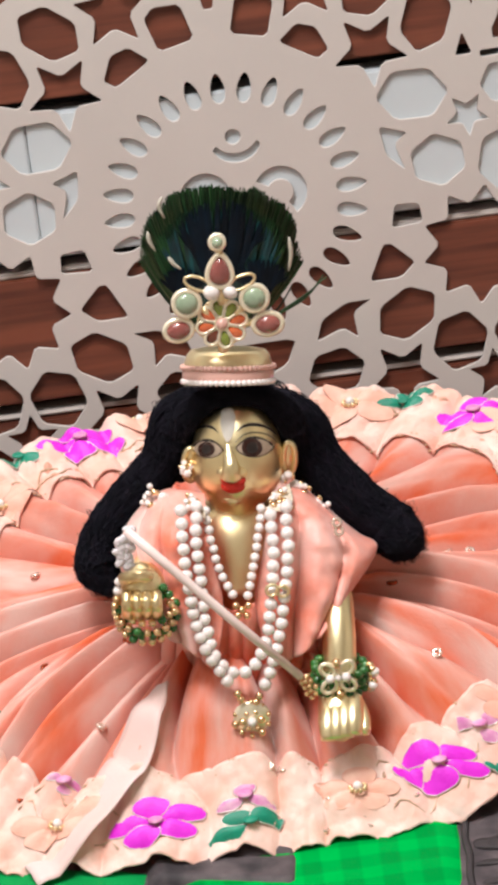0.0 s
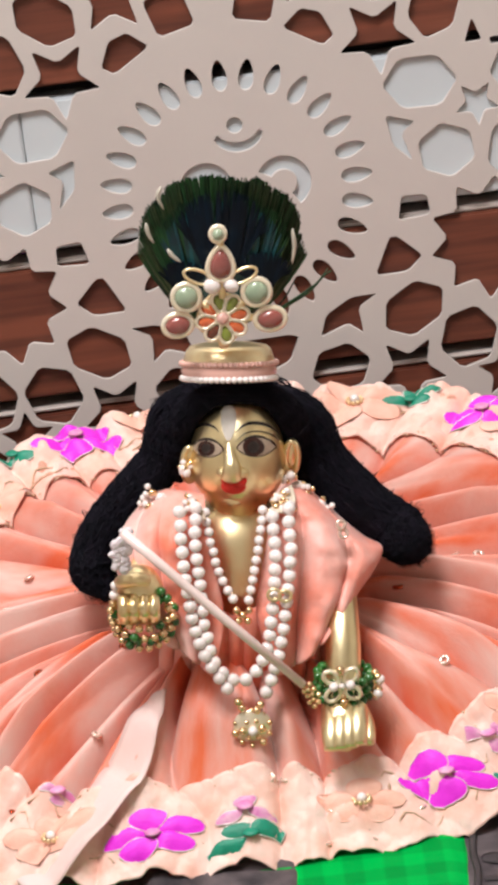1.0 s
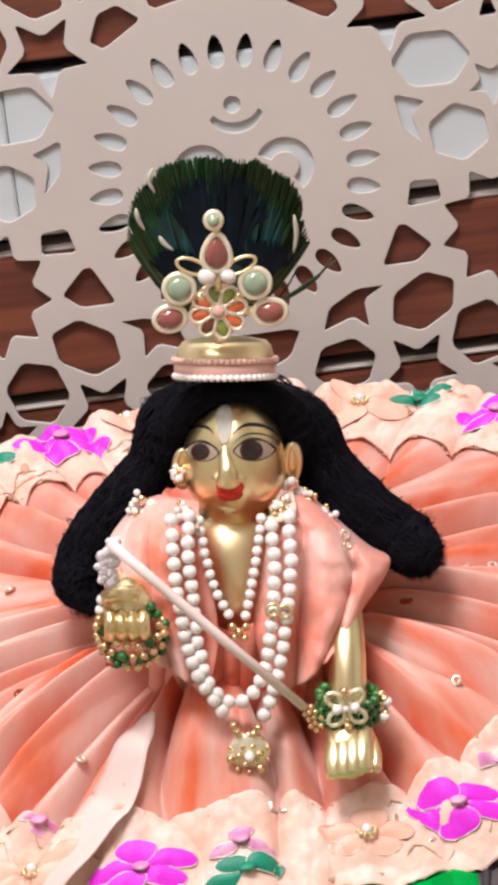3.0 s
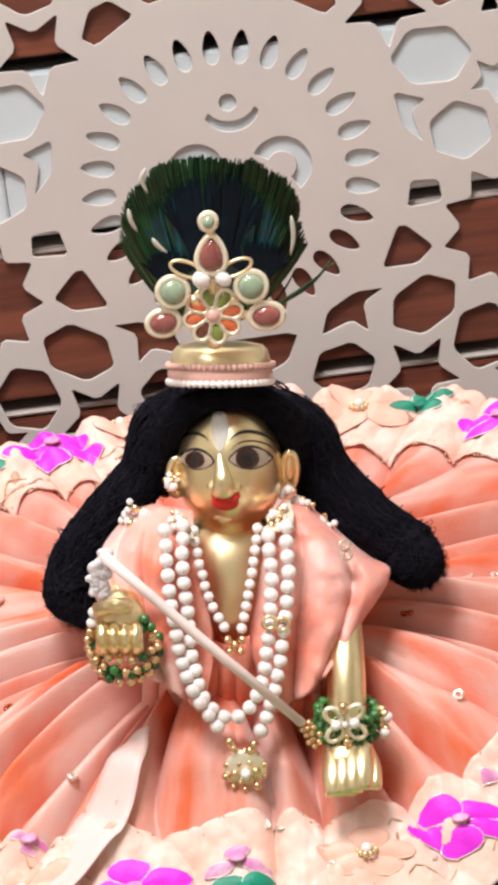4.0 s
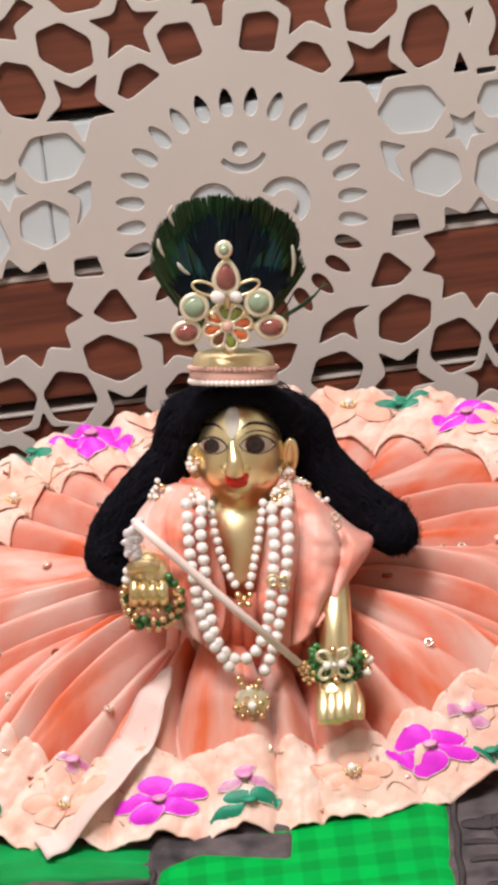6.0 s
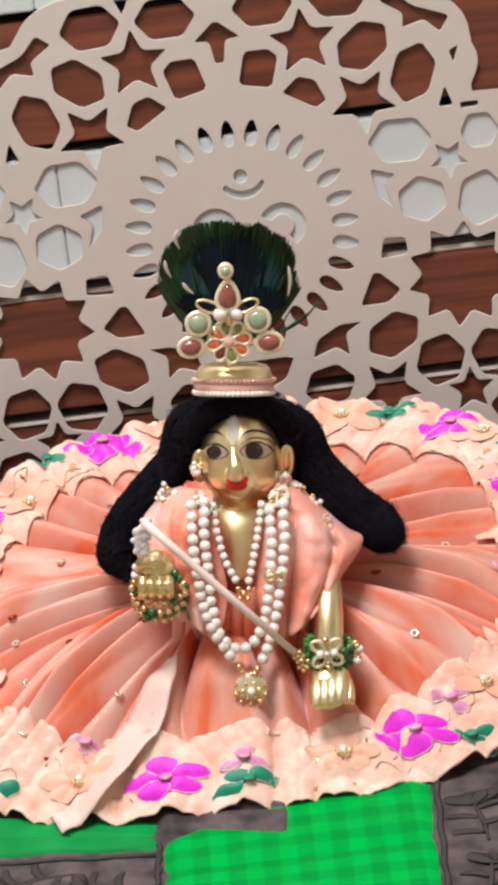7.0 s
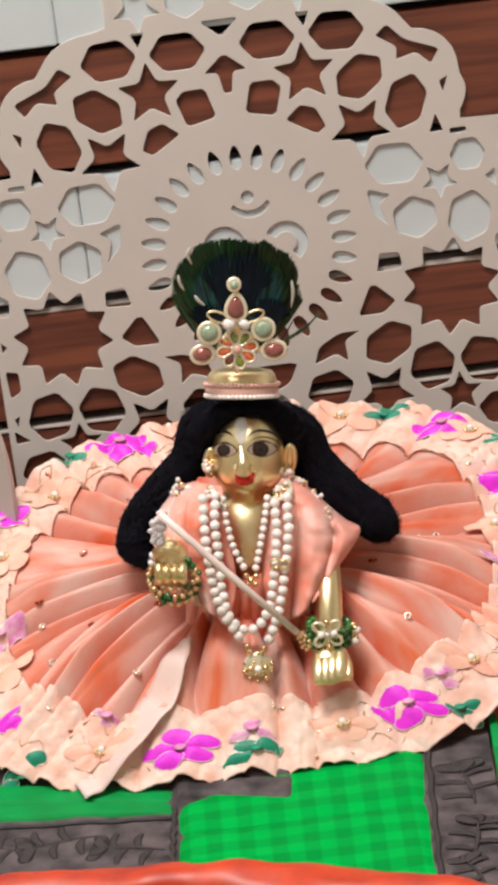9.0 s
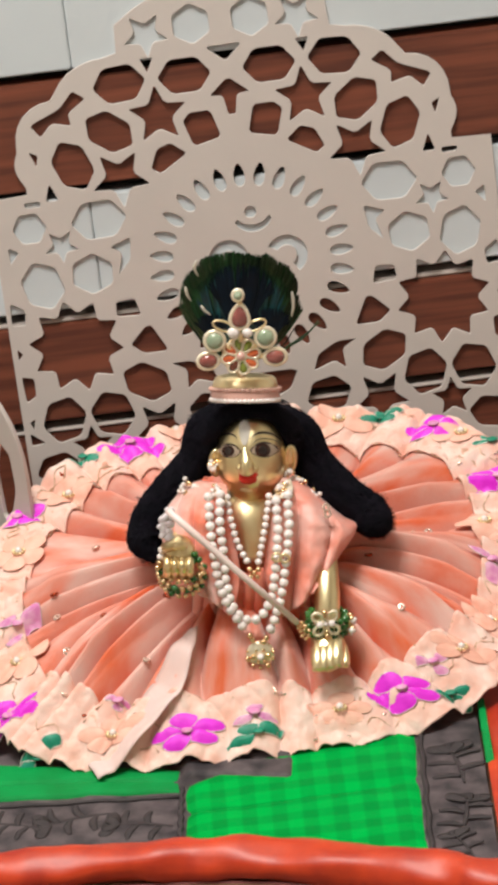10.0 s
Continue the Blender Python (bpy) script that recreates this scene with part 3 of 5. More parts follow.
def petal(bm, cx, cy, ang, length, width, lift, dome, mat=0, n=9, flat=1.0):
    """A domed petal lying on the dress, pointing from (cx, cy) along ang."""
    ca, sa = math.cos(ang), math.sin(ang)
    rows = []
    for i in range(n):
        s = i / (n - 1)
        w = width * math.sqrt(max(0.02, 1 - (2 * min(s, 0.985) - 1) ** 2)) * (0.75 + 0.35 * s)
        row = []
        for j in range(-3, 4):
            q = j / 3 * w
            x, y = cx + length * s * ca - q * sa, cy + flat * (length * s * sa + q * ca)
            p = laid(x, y, lift + dome * (1 - (j / 3) ** 2) * math.sin(math.pi * min(1, s * 0.9 + 0.1)))
            row.append(bm.verts.new(p))
        rows.append(row)
    for a, b in zip(rows, rows[1:]):
        for k in range(6):
            bm.faces.new((a[k], a[k + 1], b[k + 1], b[k])).material_index = mat
    return [v.co.copy() for r in rows for v in (r[0],)] + [v.co.copy() for r in rows[::-1] for v in (r[-1],)]


FLOWERS = []


def sewn_flower(x, y, r, turn, mat, centre_mat, name, label, petals=5, wide=0.44, skip=(), flat=None):
    flat = flat or (0.34 if y < -0.05 else 0.42 if y > 0.05 else 0.7)
    FLOWERS.append((x, y, r))
    bm, rims = bmesh.new(), []
    for k in range(petals):
        if k in skip:
            continue
        a = turn + 2 * math.pi * k / petals
        rims.append(petal(bm, x + 0.12 * r * math.cos(a), y + 0.12 * r * flat * math.sin(a), a, r * random.uniform(0.86, 1.05), r * wide, 0.0036 + 0.0006 * (k % 2), 0.0012, flat=flat))
    bmesh.ops.recalc_face_normals(bm, faces=bm.faces)
    ob = part(name, bm, mat, dress, label)
    bm = bmesh.new()
    for rim in rims:
        add_tube(bm, rim, 0.00028, 4)
    part("edging", bm, mat if mat is M_PEACH_FELT else M_THREAD, ob, "thread edging")
    bm = bmesh.new()
    c = laid(x, y, 0.0056)
    if centre_mat is M_PEARL:
        add_ball(bm, c, 0.0022, 10, 7)
        for k in range(10):
            a = 2 * math.pi * k / 10
            add_ball(bm, c + Vector((0.0034 * math.cos(a), 0.0034 * math.sin(a), -0.0006)), 0.0011, 6, 4, mat=1)
        part("centre", bm, [M_PEARL, M_GOLD], ob, "pearl in a gold ring")
    else:
        add_ball(bm, c, (0.0036, 0.0030, 0.0012), 10, 6)
        part("centre", bm, centre_mat, ob)
    return ob


MG, PK, GR, PF = "magenta felt flower", "mauve net flower", "dark green felt leaves", "peach felt flower with a pearl"
for x, y, r, turn in ((-0.056, -0.101, 0.0205, 0.4), (0.070, -0.089, 0.0205, 0.9), (0.114, 0.098, 0.018, 0.2), (-0.073, 0.113, 0.019, 0.9), (-0.147, 0.079, 0.018, 0.3), (-0.160, -0.062, 0.021, 0.5),
                      (0.148, 0.060, 0.020, 0.1)):
    sewn_flower(x, y, r, turn, M_MAGENTA, M_PINK, "magenta_flower", MG)
for x, y, r, turn in ((-0.016, -0.0985, 0.013, 1.57), (0.135, -0.009, 0.014, 0.4), (-0.150, -0.011, 0.014, 0.2), (-0.094, -0.078, 0.008, 0.4), (0.090, -0.075, 0.012, 1.0)):
    sewn_flower(x, y, r, turn, M_PINK, M_PINK, "mauve_flower", PK, 3, 0.42)
for x, y, r, turn in ((-0.015, -0.107, 0.0175, 3.4), (0.083, 0.113, 0.014, 0.1), (-0.103, 0.110, 0.014, 2.8), (-0.144, -0.088, 0.016, 3.3), (0.098, -0.086, 0.013, 0.5), (0.148, 0.082, 0.012, 0.6)):
    sewn_flower(x, y, r, turn, M_GREEN, M_GREEN, "green_leaves", GR, 5, 0.40, (1, 2) if y < 0 else (3,))
for x, y, r, turn in ((0.033, -0.097, 0.018, 0.2), (0.057, 0.115, 0.021, 0.5), (0.108, -0.067, 0.018, 0.3), (0.130, 0.092, 0.016, 0.9), (-0.044, 0.126, 0.019, 0.7), (-0.152, -0.033, 0.018, 0.1),
                      (-0.147, 0.048, 0.017, 0.6), (-0.099, -0.091, 0.019, 0.2), (0.135, 0.028, 0.017, 0.8), (-0.114, 0.086, 0.018, 0.4), (-0.005, 0.120, 0.020, 0.3), (0.128, -0.040, 0.016, 0.6)):
    sewn_flower(x, y, r, turn, M_PEACH_FELT, M_PEARL, "peach_flower", PF)

# loose thread vines and crumpled net on the back hem
bm = bmesh.new()
for k in range(56):
    phi = random.uniform(0, 2 * math.pi)
    r = random.uniform(0.81, 0.97)
    pts = []
    for j in range(9):
        x, y = skirt_xy(phi + 0.018 * j, r + 0.018 * math.sin(j * 1.1 + k))
        pts.append(laid(x, y, 0.0028))
    add_tube(bm, pts, 0.0005, 5)
tagged(part("thread_vine", bm, M_TRIM, dress, "beige embroidered thread vines"), kind="stuff")
for mat, count, lab in ((M_NET, 300, "crumpled peach net frills"), (M_BORDER, 130, "crumpled cream net frills"), (M_TRIM, 130, "small bronze specks")):
    bm = bmesh.new()
    for k in range(count):
        phi = random.uniform(radians(8), radians(172)) if mat is not M_TRIM or k % 2 else random.uniform(0, 2 * math.pi)
        r = random.uniform(0.83, 1.0) if math.sin(phi) > 0 else random.uniform(0.80, 0.99)
        x, y = skirt_xy(phi, r)
        if any(math.hypot(x - a, (y - b) * 2.2) < c * 1.05 for a, b, c in FLOWERS):
            continue
        ln = random.uniform(0.006, 0.014) * (0.25 if mat is M_TRIM else 1)
        petal(bm, x, y, random.uniform(0, 6.28), ln, ln * random.uniform(0.15, 0.4), random.uniform(-0.0015, 0.0012), random.uniform(0.001, 0.0035), n=6)
    tagged(part("net_frill", bm, mat, dress, lab), kind="stuff")

# sequins, each a small dished ring
bm = bmesh.new()
add_tube(bm, [(0.0017 * math.cos(a), 0.0017 * math.sin(a), 0) for a in [2 * math.pi * k / 14 for k in range(15)]], 0.0009, 6, cap=False)
sequin_mesh = finish(bm, "sequin", M_SEQUIN)
bm = bmesh.new()
add_tube(bm, [(0.0017 * math.cos(a), 0.0017 * math.sin(a), 0) for a in [2 * math.pi * k / 14 for k in range(15)]], 0.0010, 6, cap=False)
sequin_red = finish(bm, "copper_sequin", M_SEQUIN_RED)


def sequin(x, y, me):
    ob = part("sequin", me, None, dress)
    ob.location = laid(x, y, 0.0012)
    ob.rotation_euler = (random.uniform(-0.5, 0.7), random.uniform(-0.4, 0.4), 0)
    return ob


for x, y in ((-0.126, -0.006), (-0.097, -0.030), (-0.059, -0.028), (0.062, -0.006)):
    sequin(x, y, sequin_red)
for x, y in ((-0.126, -0.013), (-0.121, -0.045), (0.076, -0.054), (0.100, 0.016), (-0.075, -0.061), (0.045, 0.033), (0.090, 0.030), (-0.100, 0.040), (-0.110, 0.015)):
    sequin(x, y, sequin_mesh)
for k in range(46):
    phi, r = random.uniform(0, 2 * math.pi), random.uniform(0.79, 0.98)
    sequin(*skirt_xy(phi, r), sequin_mesh if k % 4 else sequin_red)


def loft(rows, n, m, thick, wrinkle=0.0, folds=0.0, count=5):
    """A smooth cloth sheet through rows of control points."""
    rows = [curve_points(r, m) for r in rows]
    cols = [curve_points(c, n) for c in zip(*rows)]
    bm = bmesh.new()
    grid = []
    for i, c in enumerate(cols):
        wave = folds * (abs(math.sin(count * math.pi * i / (m - 1) + 0.6)) ** 0.7 - 0.6)
        grid.append([bm.verts.new(p + Vector((0, -1, 0.3)) * (wrinkle * (noise.noise(p * 90) + 0.5 * noise.noise(p * 220)) + wave * min(1, 0.3 + 1.4 * k / n))) for k, p in enumerate(c)])
    for a, b in zip(grid, grid[1:]):
        for k in range(n - 1):
            bm.faces.new((a[k], b[k], b[k + 1], a[k + 1]))
    bmesh.ops.recalc_face_normals(bm, faces=bm.faces)
    return bm


def thick(ob, t):
    s = ob.modifiers.new("thick", "SOLIDIFY")
    s.thickness, s.offset = t, 0
    return ob


def spots(*rows):
    return [[spot(*p) for p in r] for r in rows]


bodice = part("bodice", loft(spots(
    ((300, 1010, -0.022), (340, 1030, -0.040), (400, 1075, -0.045), (440, 1075, -0.046), (500, 1030, -0.042), (560, 1010, -0.022)),
    ((300, 1070, -0.028), (350, 1090, -0.045), (400, 1115, -0.049), (450, 1115, -0.049), (510, 1090, -0.045), (570, 1070, -0.028)),
    ((290, 1140, -0.030), (345, 1150, -0.044), (400, 1170, -0.048), (450, 1170, -0.048), (520, 1150, -0.044), (570, 1140, -0.030)),
    ((290, 1210, -0.026), (340, 1225, -0.038), (400, 1245, -0.040), (460, 1245, -0.040), (530, 1225, -0.038), (590, 1210, -0.026))), 40, 90, 0.001, 0.0010, 0.0035, 9),
    M_PEACH, dress, "peach gathered bodice")
thick(bodice, 0.001)

# sash tail running down over the skirt
bm = bmesh.new()
path = curve_points([(-0.044, -0.058, 0), (-0.052, -0.067, 0), (-0.066, -0.082, 0), (-0.089, -0.0965, 0), (-0.1135, -0.106, 0)], 40)
prev = None
for i, p in enumerate(path):
    d = (path[min(i + 1, 39)] - path[max(i - 1, 0)]).normalized()
    nrm = Vector((-d.y, d.x, 0))
    w = 0.0010 + 0.0096 * min(1, i / 18) ** 0.8
    rise = max(skirt_height(p.x + nrm.x * q, p.y + nrm.y * q) for q in (-0.007, -0.003, 0, 0.003, 0.007)) + 0.0012
    row = [bm.verts.new((p.x + nrm.x * w * s, p.y + nrm.y * w * s, rise + 0.0010 * math.sin(s * 3 + i * 0.2) + 0.0008 * math.sin(i * 0.7))) for s in (-1, -0.6, -0.2, 0.2, 0.6, 1)]
    if prev:
        for k in range(5):
            bm.faces.new((prev[k], prev[k + 1], row[k + 1], row[k]))
    prev = row
bmesh.ops.recalc_face_normals(bm, faces=bm.faces)
sash = thick(part("sash_tail", bm, M_SASH), 0.0006)
tagged(sash, "pale pink sash end lying over the peach skirt", "sash")

# ---------------------------------------------------------------- the brass idol, one mesh
LEAN = pose(0, 0, 0, 0, 7.2, 0)
HEAD, HEAD_R = spot(421, 806, -0.008), Vector((0.0202, 0.0240, 0.0292))
bm = bmesh.new()


def head_shape(q):
    """Full cheeks, a narrower chin."""
    k = 1 + 0.05 * math.exp(-((q.z + 0.25) / 0.3) ** 2) - 0.26 * max(0, -q.z - 0.30)
    return Vector((q.x * k, q.y * (1 + 0.03 * math.exp(-((q.z + 0.3) / 0.3) ** 2)), q.z))


res = bmesh.ops.create_uvsphere(bm, u_segments=64, v_segments=44, radius=1)
for v in res["verts"]:
    q = head_shape(v.co)
    v.co = HEAD + LEAN @ Vector((q.x * HEAD_R.x, q.y * HEAD_R.y, q.z * HEAD_R.z))


def head_y(u, v):
    """Depth at which the drawing's (u, v) meets the front of the head."""
    y = -0.06
    inv = LEAN.inverted()
    while y < 0.02:
        q = inv @ (spot(u, v, y) - HEAD)
        q = Vector((q.x / HEAD_R.x, q.y / HEAD_R.y, q.z / HEAD_R.z))
        k = head_shape(q).x / q.x if abs(q.x) > 1e-6 else 1
        if (q.x / k) ** 2 + q.y ** 2 + q.z ** 2 < 1:
            return y
        y += 0.0002
    return 0.0


def paint(shape, lift, mat, rings=5):
    """A painted patch on the face: shape(angle) gives its edge round a middle."""
    (cu, cv), edge = shape
    n = len(edge)
    mid = bm.verts.new(spot(cu, cv, head_y(cu, cv) - lift))
    prev = None
    for i in range(1, rings + 1):
        ring = []
        for eu, ev in edge:
            u, v = cu + (eu - cu) * i / rings, cv + (ev - cv) * i / rings
            ring.append(bm.verts.new(spot(u, v, head_y(u, v) - lift)))
        for k in range(n):
            f = bm.faces.new((mid, ring[k], ring[(k + 1) % n]) if prev is None else (prev[k], ring[k], ring[(k + 1) % n], prev[(k + 1) % n]))
            f.material_index = mat
        prev = ring


def almond(cu, cv, a, b, tilt=0.0, power=1.4, n=24):
    out = []
    for k in range(n):
        s = 2 * math.pi * k / n
        p, q = a * math.cos(s), b * math.copysign(abs(math.sin(s)) ** power, math.sin(s))
        out.append((cu + p * math.cos(tilt) - q * math.sin(tilt), cv + p * math.sin(tilt) + q * math.cos(tilt)))
    return (cu, cv), out


def brow(pts, w0):
    line2 = curve_points([(u, v, 0) for u, v in pts], 14)
    prev = None
    for i, p in enumerate(line2):
        w = w0 * math.sin(math.pi * (i + 0.6) / 14.2)
        row = [bm.verts.new(spot(p.x, p.y + s * w, head_y(p.x, p.y + s * w) - 0.0004)) for s in (-1, 0, 1)]
        if prev:
            for k in range(2):
                bm.faces.new((prev[k], prev[k + 1], row[k + 1], row[k])).material_index = 1
        prev = row


# eyes: dark rim, ivory white, brown iris, black pupil
for cu, cv, a, b, ti, iu, ir in ((369, 796, 26, 14.0, 0.10, 367, 15.0), (453, 793, 32, 15.5, -0.06, 448, 18.5)):
    paint(almond(cu, cv - 0.5, a + 2.6, b + 2.4, ti), 0.00025, 4)
    paint(almond(cu, cv, a, b, ti), 0.00045, 2)
    paint(almond(iu, cv, ir, ir * 0.88, 0, 1.0), 0.0007, 4)
    paint(almond(iu, cv, ir * 0.55, ir * 0.55, 0, 1.0), 0.0009, 1)
# brows and lid creases
brow(((347, 763), (355, 757), (368, 755), (380, 759), (388, 767)), 2.8)
brow(((418, 768), (428, 758), (442, 752), (463, 753), (480, 760), (493, 771)), 2.8)
brow(((342, 797), (352, 784), (370, 780), (386, 786), (396, 799)), 2.4)
brow(((420, 796), (434, 780), (454, 775), (474, 781), (490, 797)), 2.4)
brow(((418, 784), (434, 770), (456, 766), (480, 772), (494, 786)), 1.2)
# paste mark on the forehead
paint(((404, 752), [(405 + (13 + 4 * math.sin(-s)) * math.cos(s), 752 + 31 * math.sin(s)) for s in [2 * math.pi * k / 24 for k in range(24)]]), 0.0005, 5)
# nose: a narrow bridge that widens to a blunt tip and two wings
add_tube(bm, curve_points([spot(406, 786, head_y(406, 786) + 0.0016), spot(408, 808, head_y(408, 808) + 0.0006), spot(411, 828, head_y(411, 828) - 0.0014), spot(412, 840, head_y(412, 840) + 0.0002)], 16),
         [0.0020 + 0.0032 * (k / 15) ** 1.3 for k in range(16)], 20)
for cu in (401, 424):
    add_ball(bm, spot(cu, 836, head_y(cu, 836) + 0.0008), (0.0040, 0.0036, 0.0028), 16, 12, LEAN)
# lips: two lobes above, one full below
for cu in (409, 421):
    add_ball(bm, spot(cu, 850, head_y(cu, 850) + 0.0004), (0.0041, 0.0036, 0.0030), 14, 10, LEAN, 3)
add_ball(bm, spot(415, 859, head_y(415, 859) + 0.0010), (0.0056, 0.0038, 0.0038), 18, 12, LEAN, 3)
add_ball(bm, spot(414, 884, head_y(414, 884) + 0.0022), (0.0052, 0.0034, 0.0030), 14, 9, LEAN)
for cu, cv, sg in ((512, 806, 1), (339, 818, -1)):
    c = spot(cu, cv, -0.011)
    add_tube(bm, [c + LEAN @ Vector((sg * 0.0031 * math.cos(s) * (1 if math.cos(s) > 0 else 0.7), -0.001, 0.0080 * math.sin(s) - 0.001)) for s in [2 * math.pi * k / 20 for k in range(21)]], 0.0014, 8, cap=False)
    add_ball(bm, c, (0.0026, 0.0020, 0.0068), 12, 9, LEAN)
# neck, chest, shoulders
add_tube(bm, [spot(425, 870, -0.004), spot(426, 900, -0.010), spot(426, 930, -0.014)], [0.0135, 0.0130, 0.0155], 24)
for k in range(2):
    add_tube(bm, [spot(426, 906 + 11 * k, -0.010 - 0.002 * k) + Vector((0.0142 * math.cos(s), 0.0142 * math.sin(s), 0.003 * math.sin(s))) for s in [2 * math.pi * j / 28 for j in range(29)]], 0.0017, 8, cap=False)
add_ball(bm, spot(428, 1000, -0.012), (0.029, 0.026, 0.036), 36, 24, LEAN)
add_ball(bm, spot(428, 1120, -0.014), (0.030, 0.024, 0.030), 36, 24, LEAN)
# arm on the ground side, with a broad hand
add_tube(bm, curve_points([spot(545, 960, -0.016), spot(590, 1030, -0.038), spot(602, 1110, -0.058), spot(604, 1200, -0.070), spot(606, 1240, -0.075)], 24),
         [0.0095 - 0.0022 * math.sin(math.pi * k / 23) for k in range(24)], 20)
palm = [spot(604, 1225, -0.075), spot(606, 1252, -0.083), spot(607, 1280, -0.091), spot(608, 1308, -0.096)]
for k in range(4):
    off = Vector((-0.0056 + 0.0037 * k, 0.0006 * abs(k - 1.5), 0.0004 * k))
    add_tube(bm, curve_points([p + off for p in palm], 14), [0.0030 + 0.0016 * math.sin(math.pi * (j + 2) / 17) for j in range(14)], 12)
add_ball(bm, spot(605, 1262, -0.0840), (0.0088, 0.0062, 0.0125), 20, 14, LEAN @ pose(0, 0, 0, -42, 0, 0))
add_tube(bm, curve_points([spot(630, 1230, -0.074), spot(646, 1265, -0.086), spot(648, 1298, -0.094)], 10), [0.0028] * 9 + [0.002], 10)
# raised arm and closed fist
add_tube(bm, curve_points([spot(300, 960, -0.012), spot(262, 1000, -0.038), spot(258, 1050, -0.056)], 14), 0.0085, 16)
add_ball(bm, spot(256, 1040, -0.060), (0.0098, 0.0100, 0.0118), 22, 16, LEAN)
for k in range(4):
    add_tube(bm, curve_points([spot(228 + 17 * k, 1050, -0.068), spot(229 + 17 * k, 1070, -0.0725), spot(230 + 17 * k, 1088, -0.069)], 8), 0.0027, 10)
add_tube(bm, curve_points([spot(222, 1025, -0.066), spot(245, 1018, -0.072), spot(272, 1020, -0.071)], 8), [0.003] * 7 + [0.0022], 10)
bmesh.ops.recalc_face_normals(bm, faces=bm.faces)
idol = part("idol_statue", bm, [M_BRASS, M_PAINT_BLACK, M_PAINT_WHITE, M_PAINT_RED, M_PAINT_BROWN, M_CHALK])
tagged(idol, "polished brass idol with painted eyes, sitting in a peach dress", "statue")

# ---------------------------------------------------------------- shawl
shawl = thing("shoulder_shawl", "pale peach satin shawl draped over the idol's shoulders", "shawl")
thick(part("shawl_side", loft(spots(
    ((482, 872, -0.024), (535, 866, -0.016), (575, 892, -0.006)),
    ((476, 925, -0.040), (568, 918, -0.034), (636, 945, -0.016)),
    ((464, 1000, -0.046), (582, 985, -0.047), (670, 972, -0.030)),
    ((456, 1080, -0.052), (570, 1072, -0.058), (628, 1045, -0.046)),
    ((490, 1185, -0.060), (545, 1150, -0.066), (592, 1096, -0.058))), 44, 60, 0.001, 0.0021, 0.0060, 2.8), M_SHAWL, shawl), 0.001)
thick(part("shawl_side", loft(spots(
    ((262, 884, -0.006), (300, 868, -0.016), (364, 876, -0.026)),
    ((226, 935, -0.026), (285, 925, -0.040), (370, 930, -0.041)),
    ((212, 985, -0.038), (285, 990, -0.050), (384, 1000, -0.046)),
    ((236, 1050, -0.040), (295, 1060, -0.054), (398, 1090, -0.052)),
    ((280, 1125, -0.048), (322, 1140, -0.060), (380, 1185, -0.066))), 44, 60, 0.001, 0.0021, 0.0055, 3.4), M_SHAWL, shawl), 0.001)
for me_u, me_v, y in ((598, 925, -0.036), (602, 940, -0.037)):
    ob = part("sequin", sequin_mesh, None, shawl)
    ob.location = spot(me_u, me_v, y - 0.006)
    ob.rotation_euler = (1.1, 0, 0.3)

# ---------------------------------------------------------------- hair
wig = thing("black_wig", "black curly doll wig with two thick side locks", "wig")


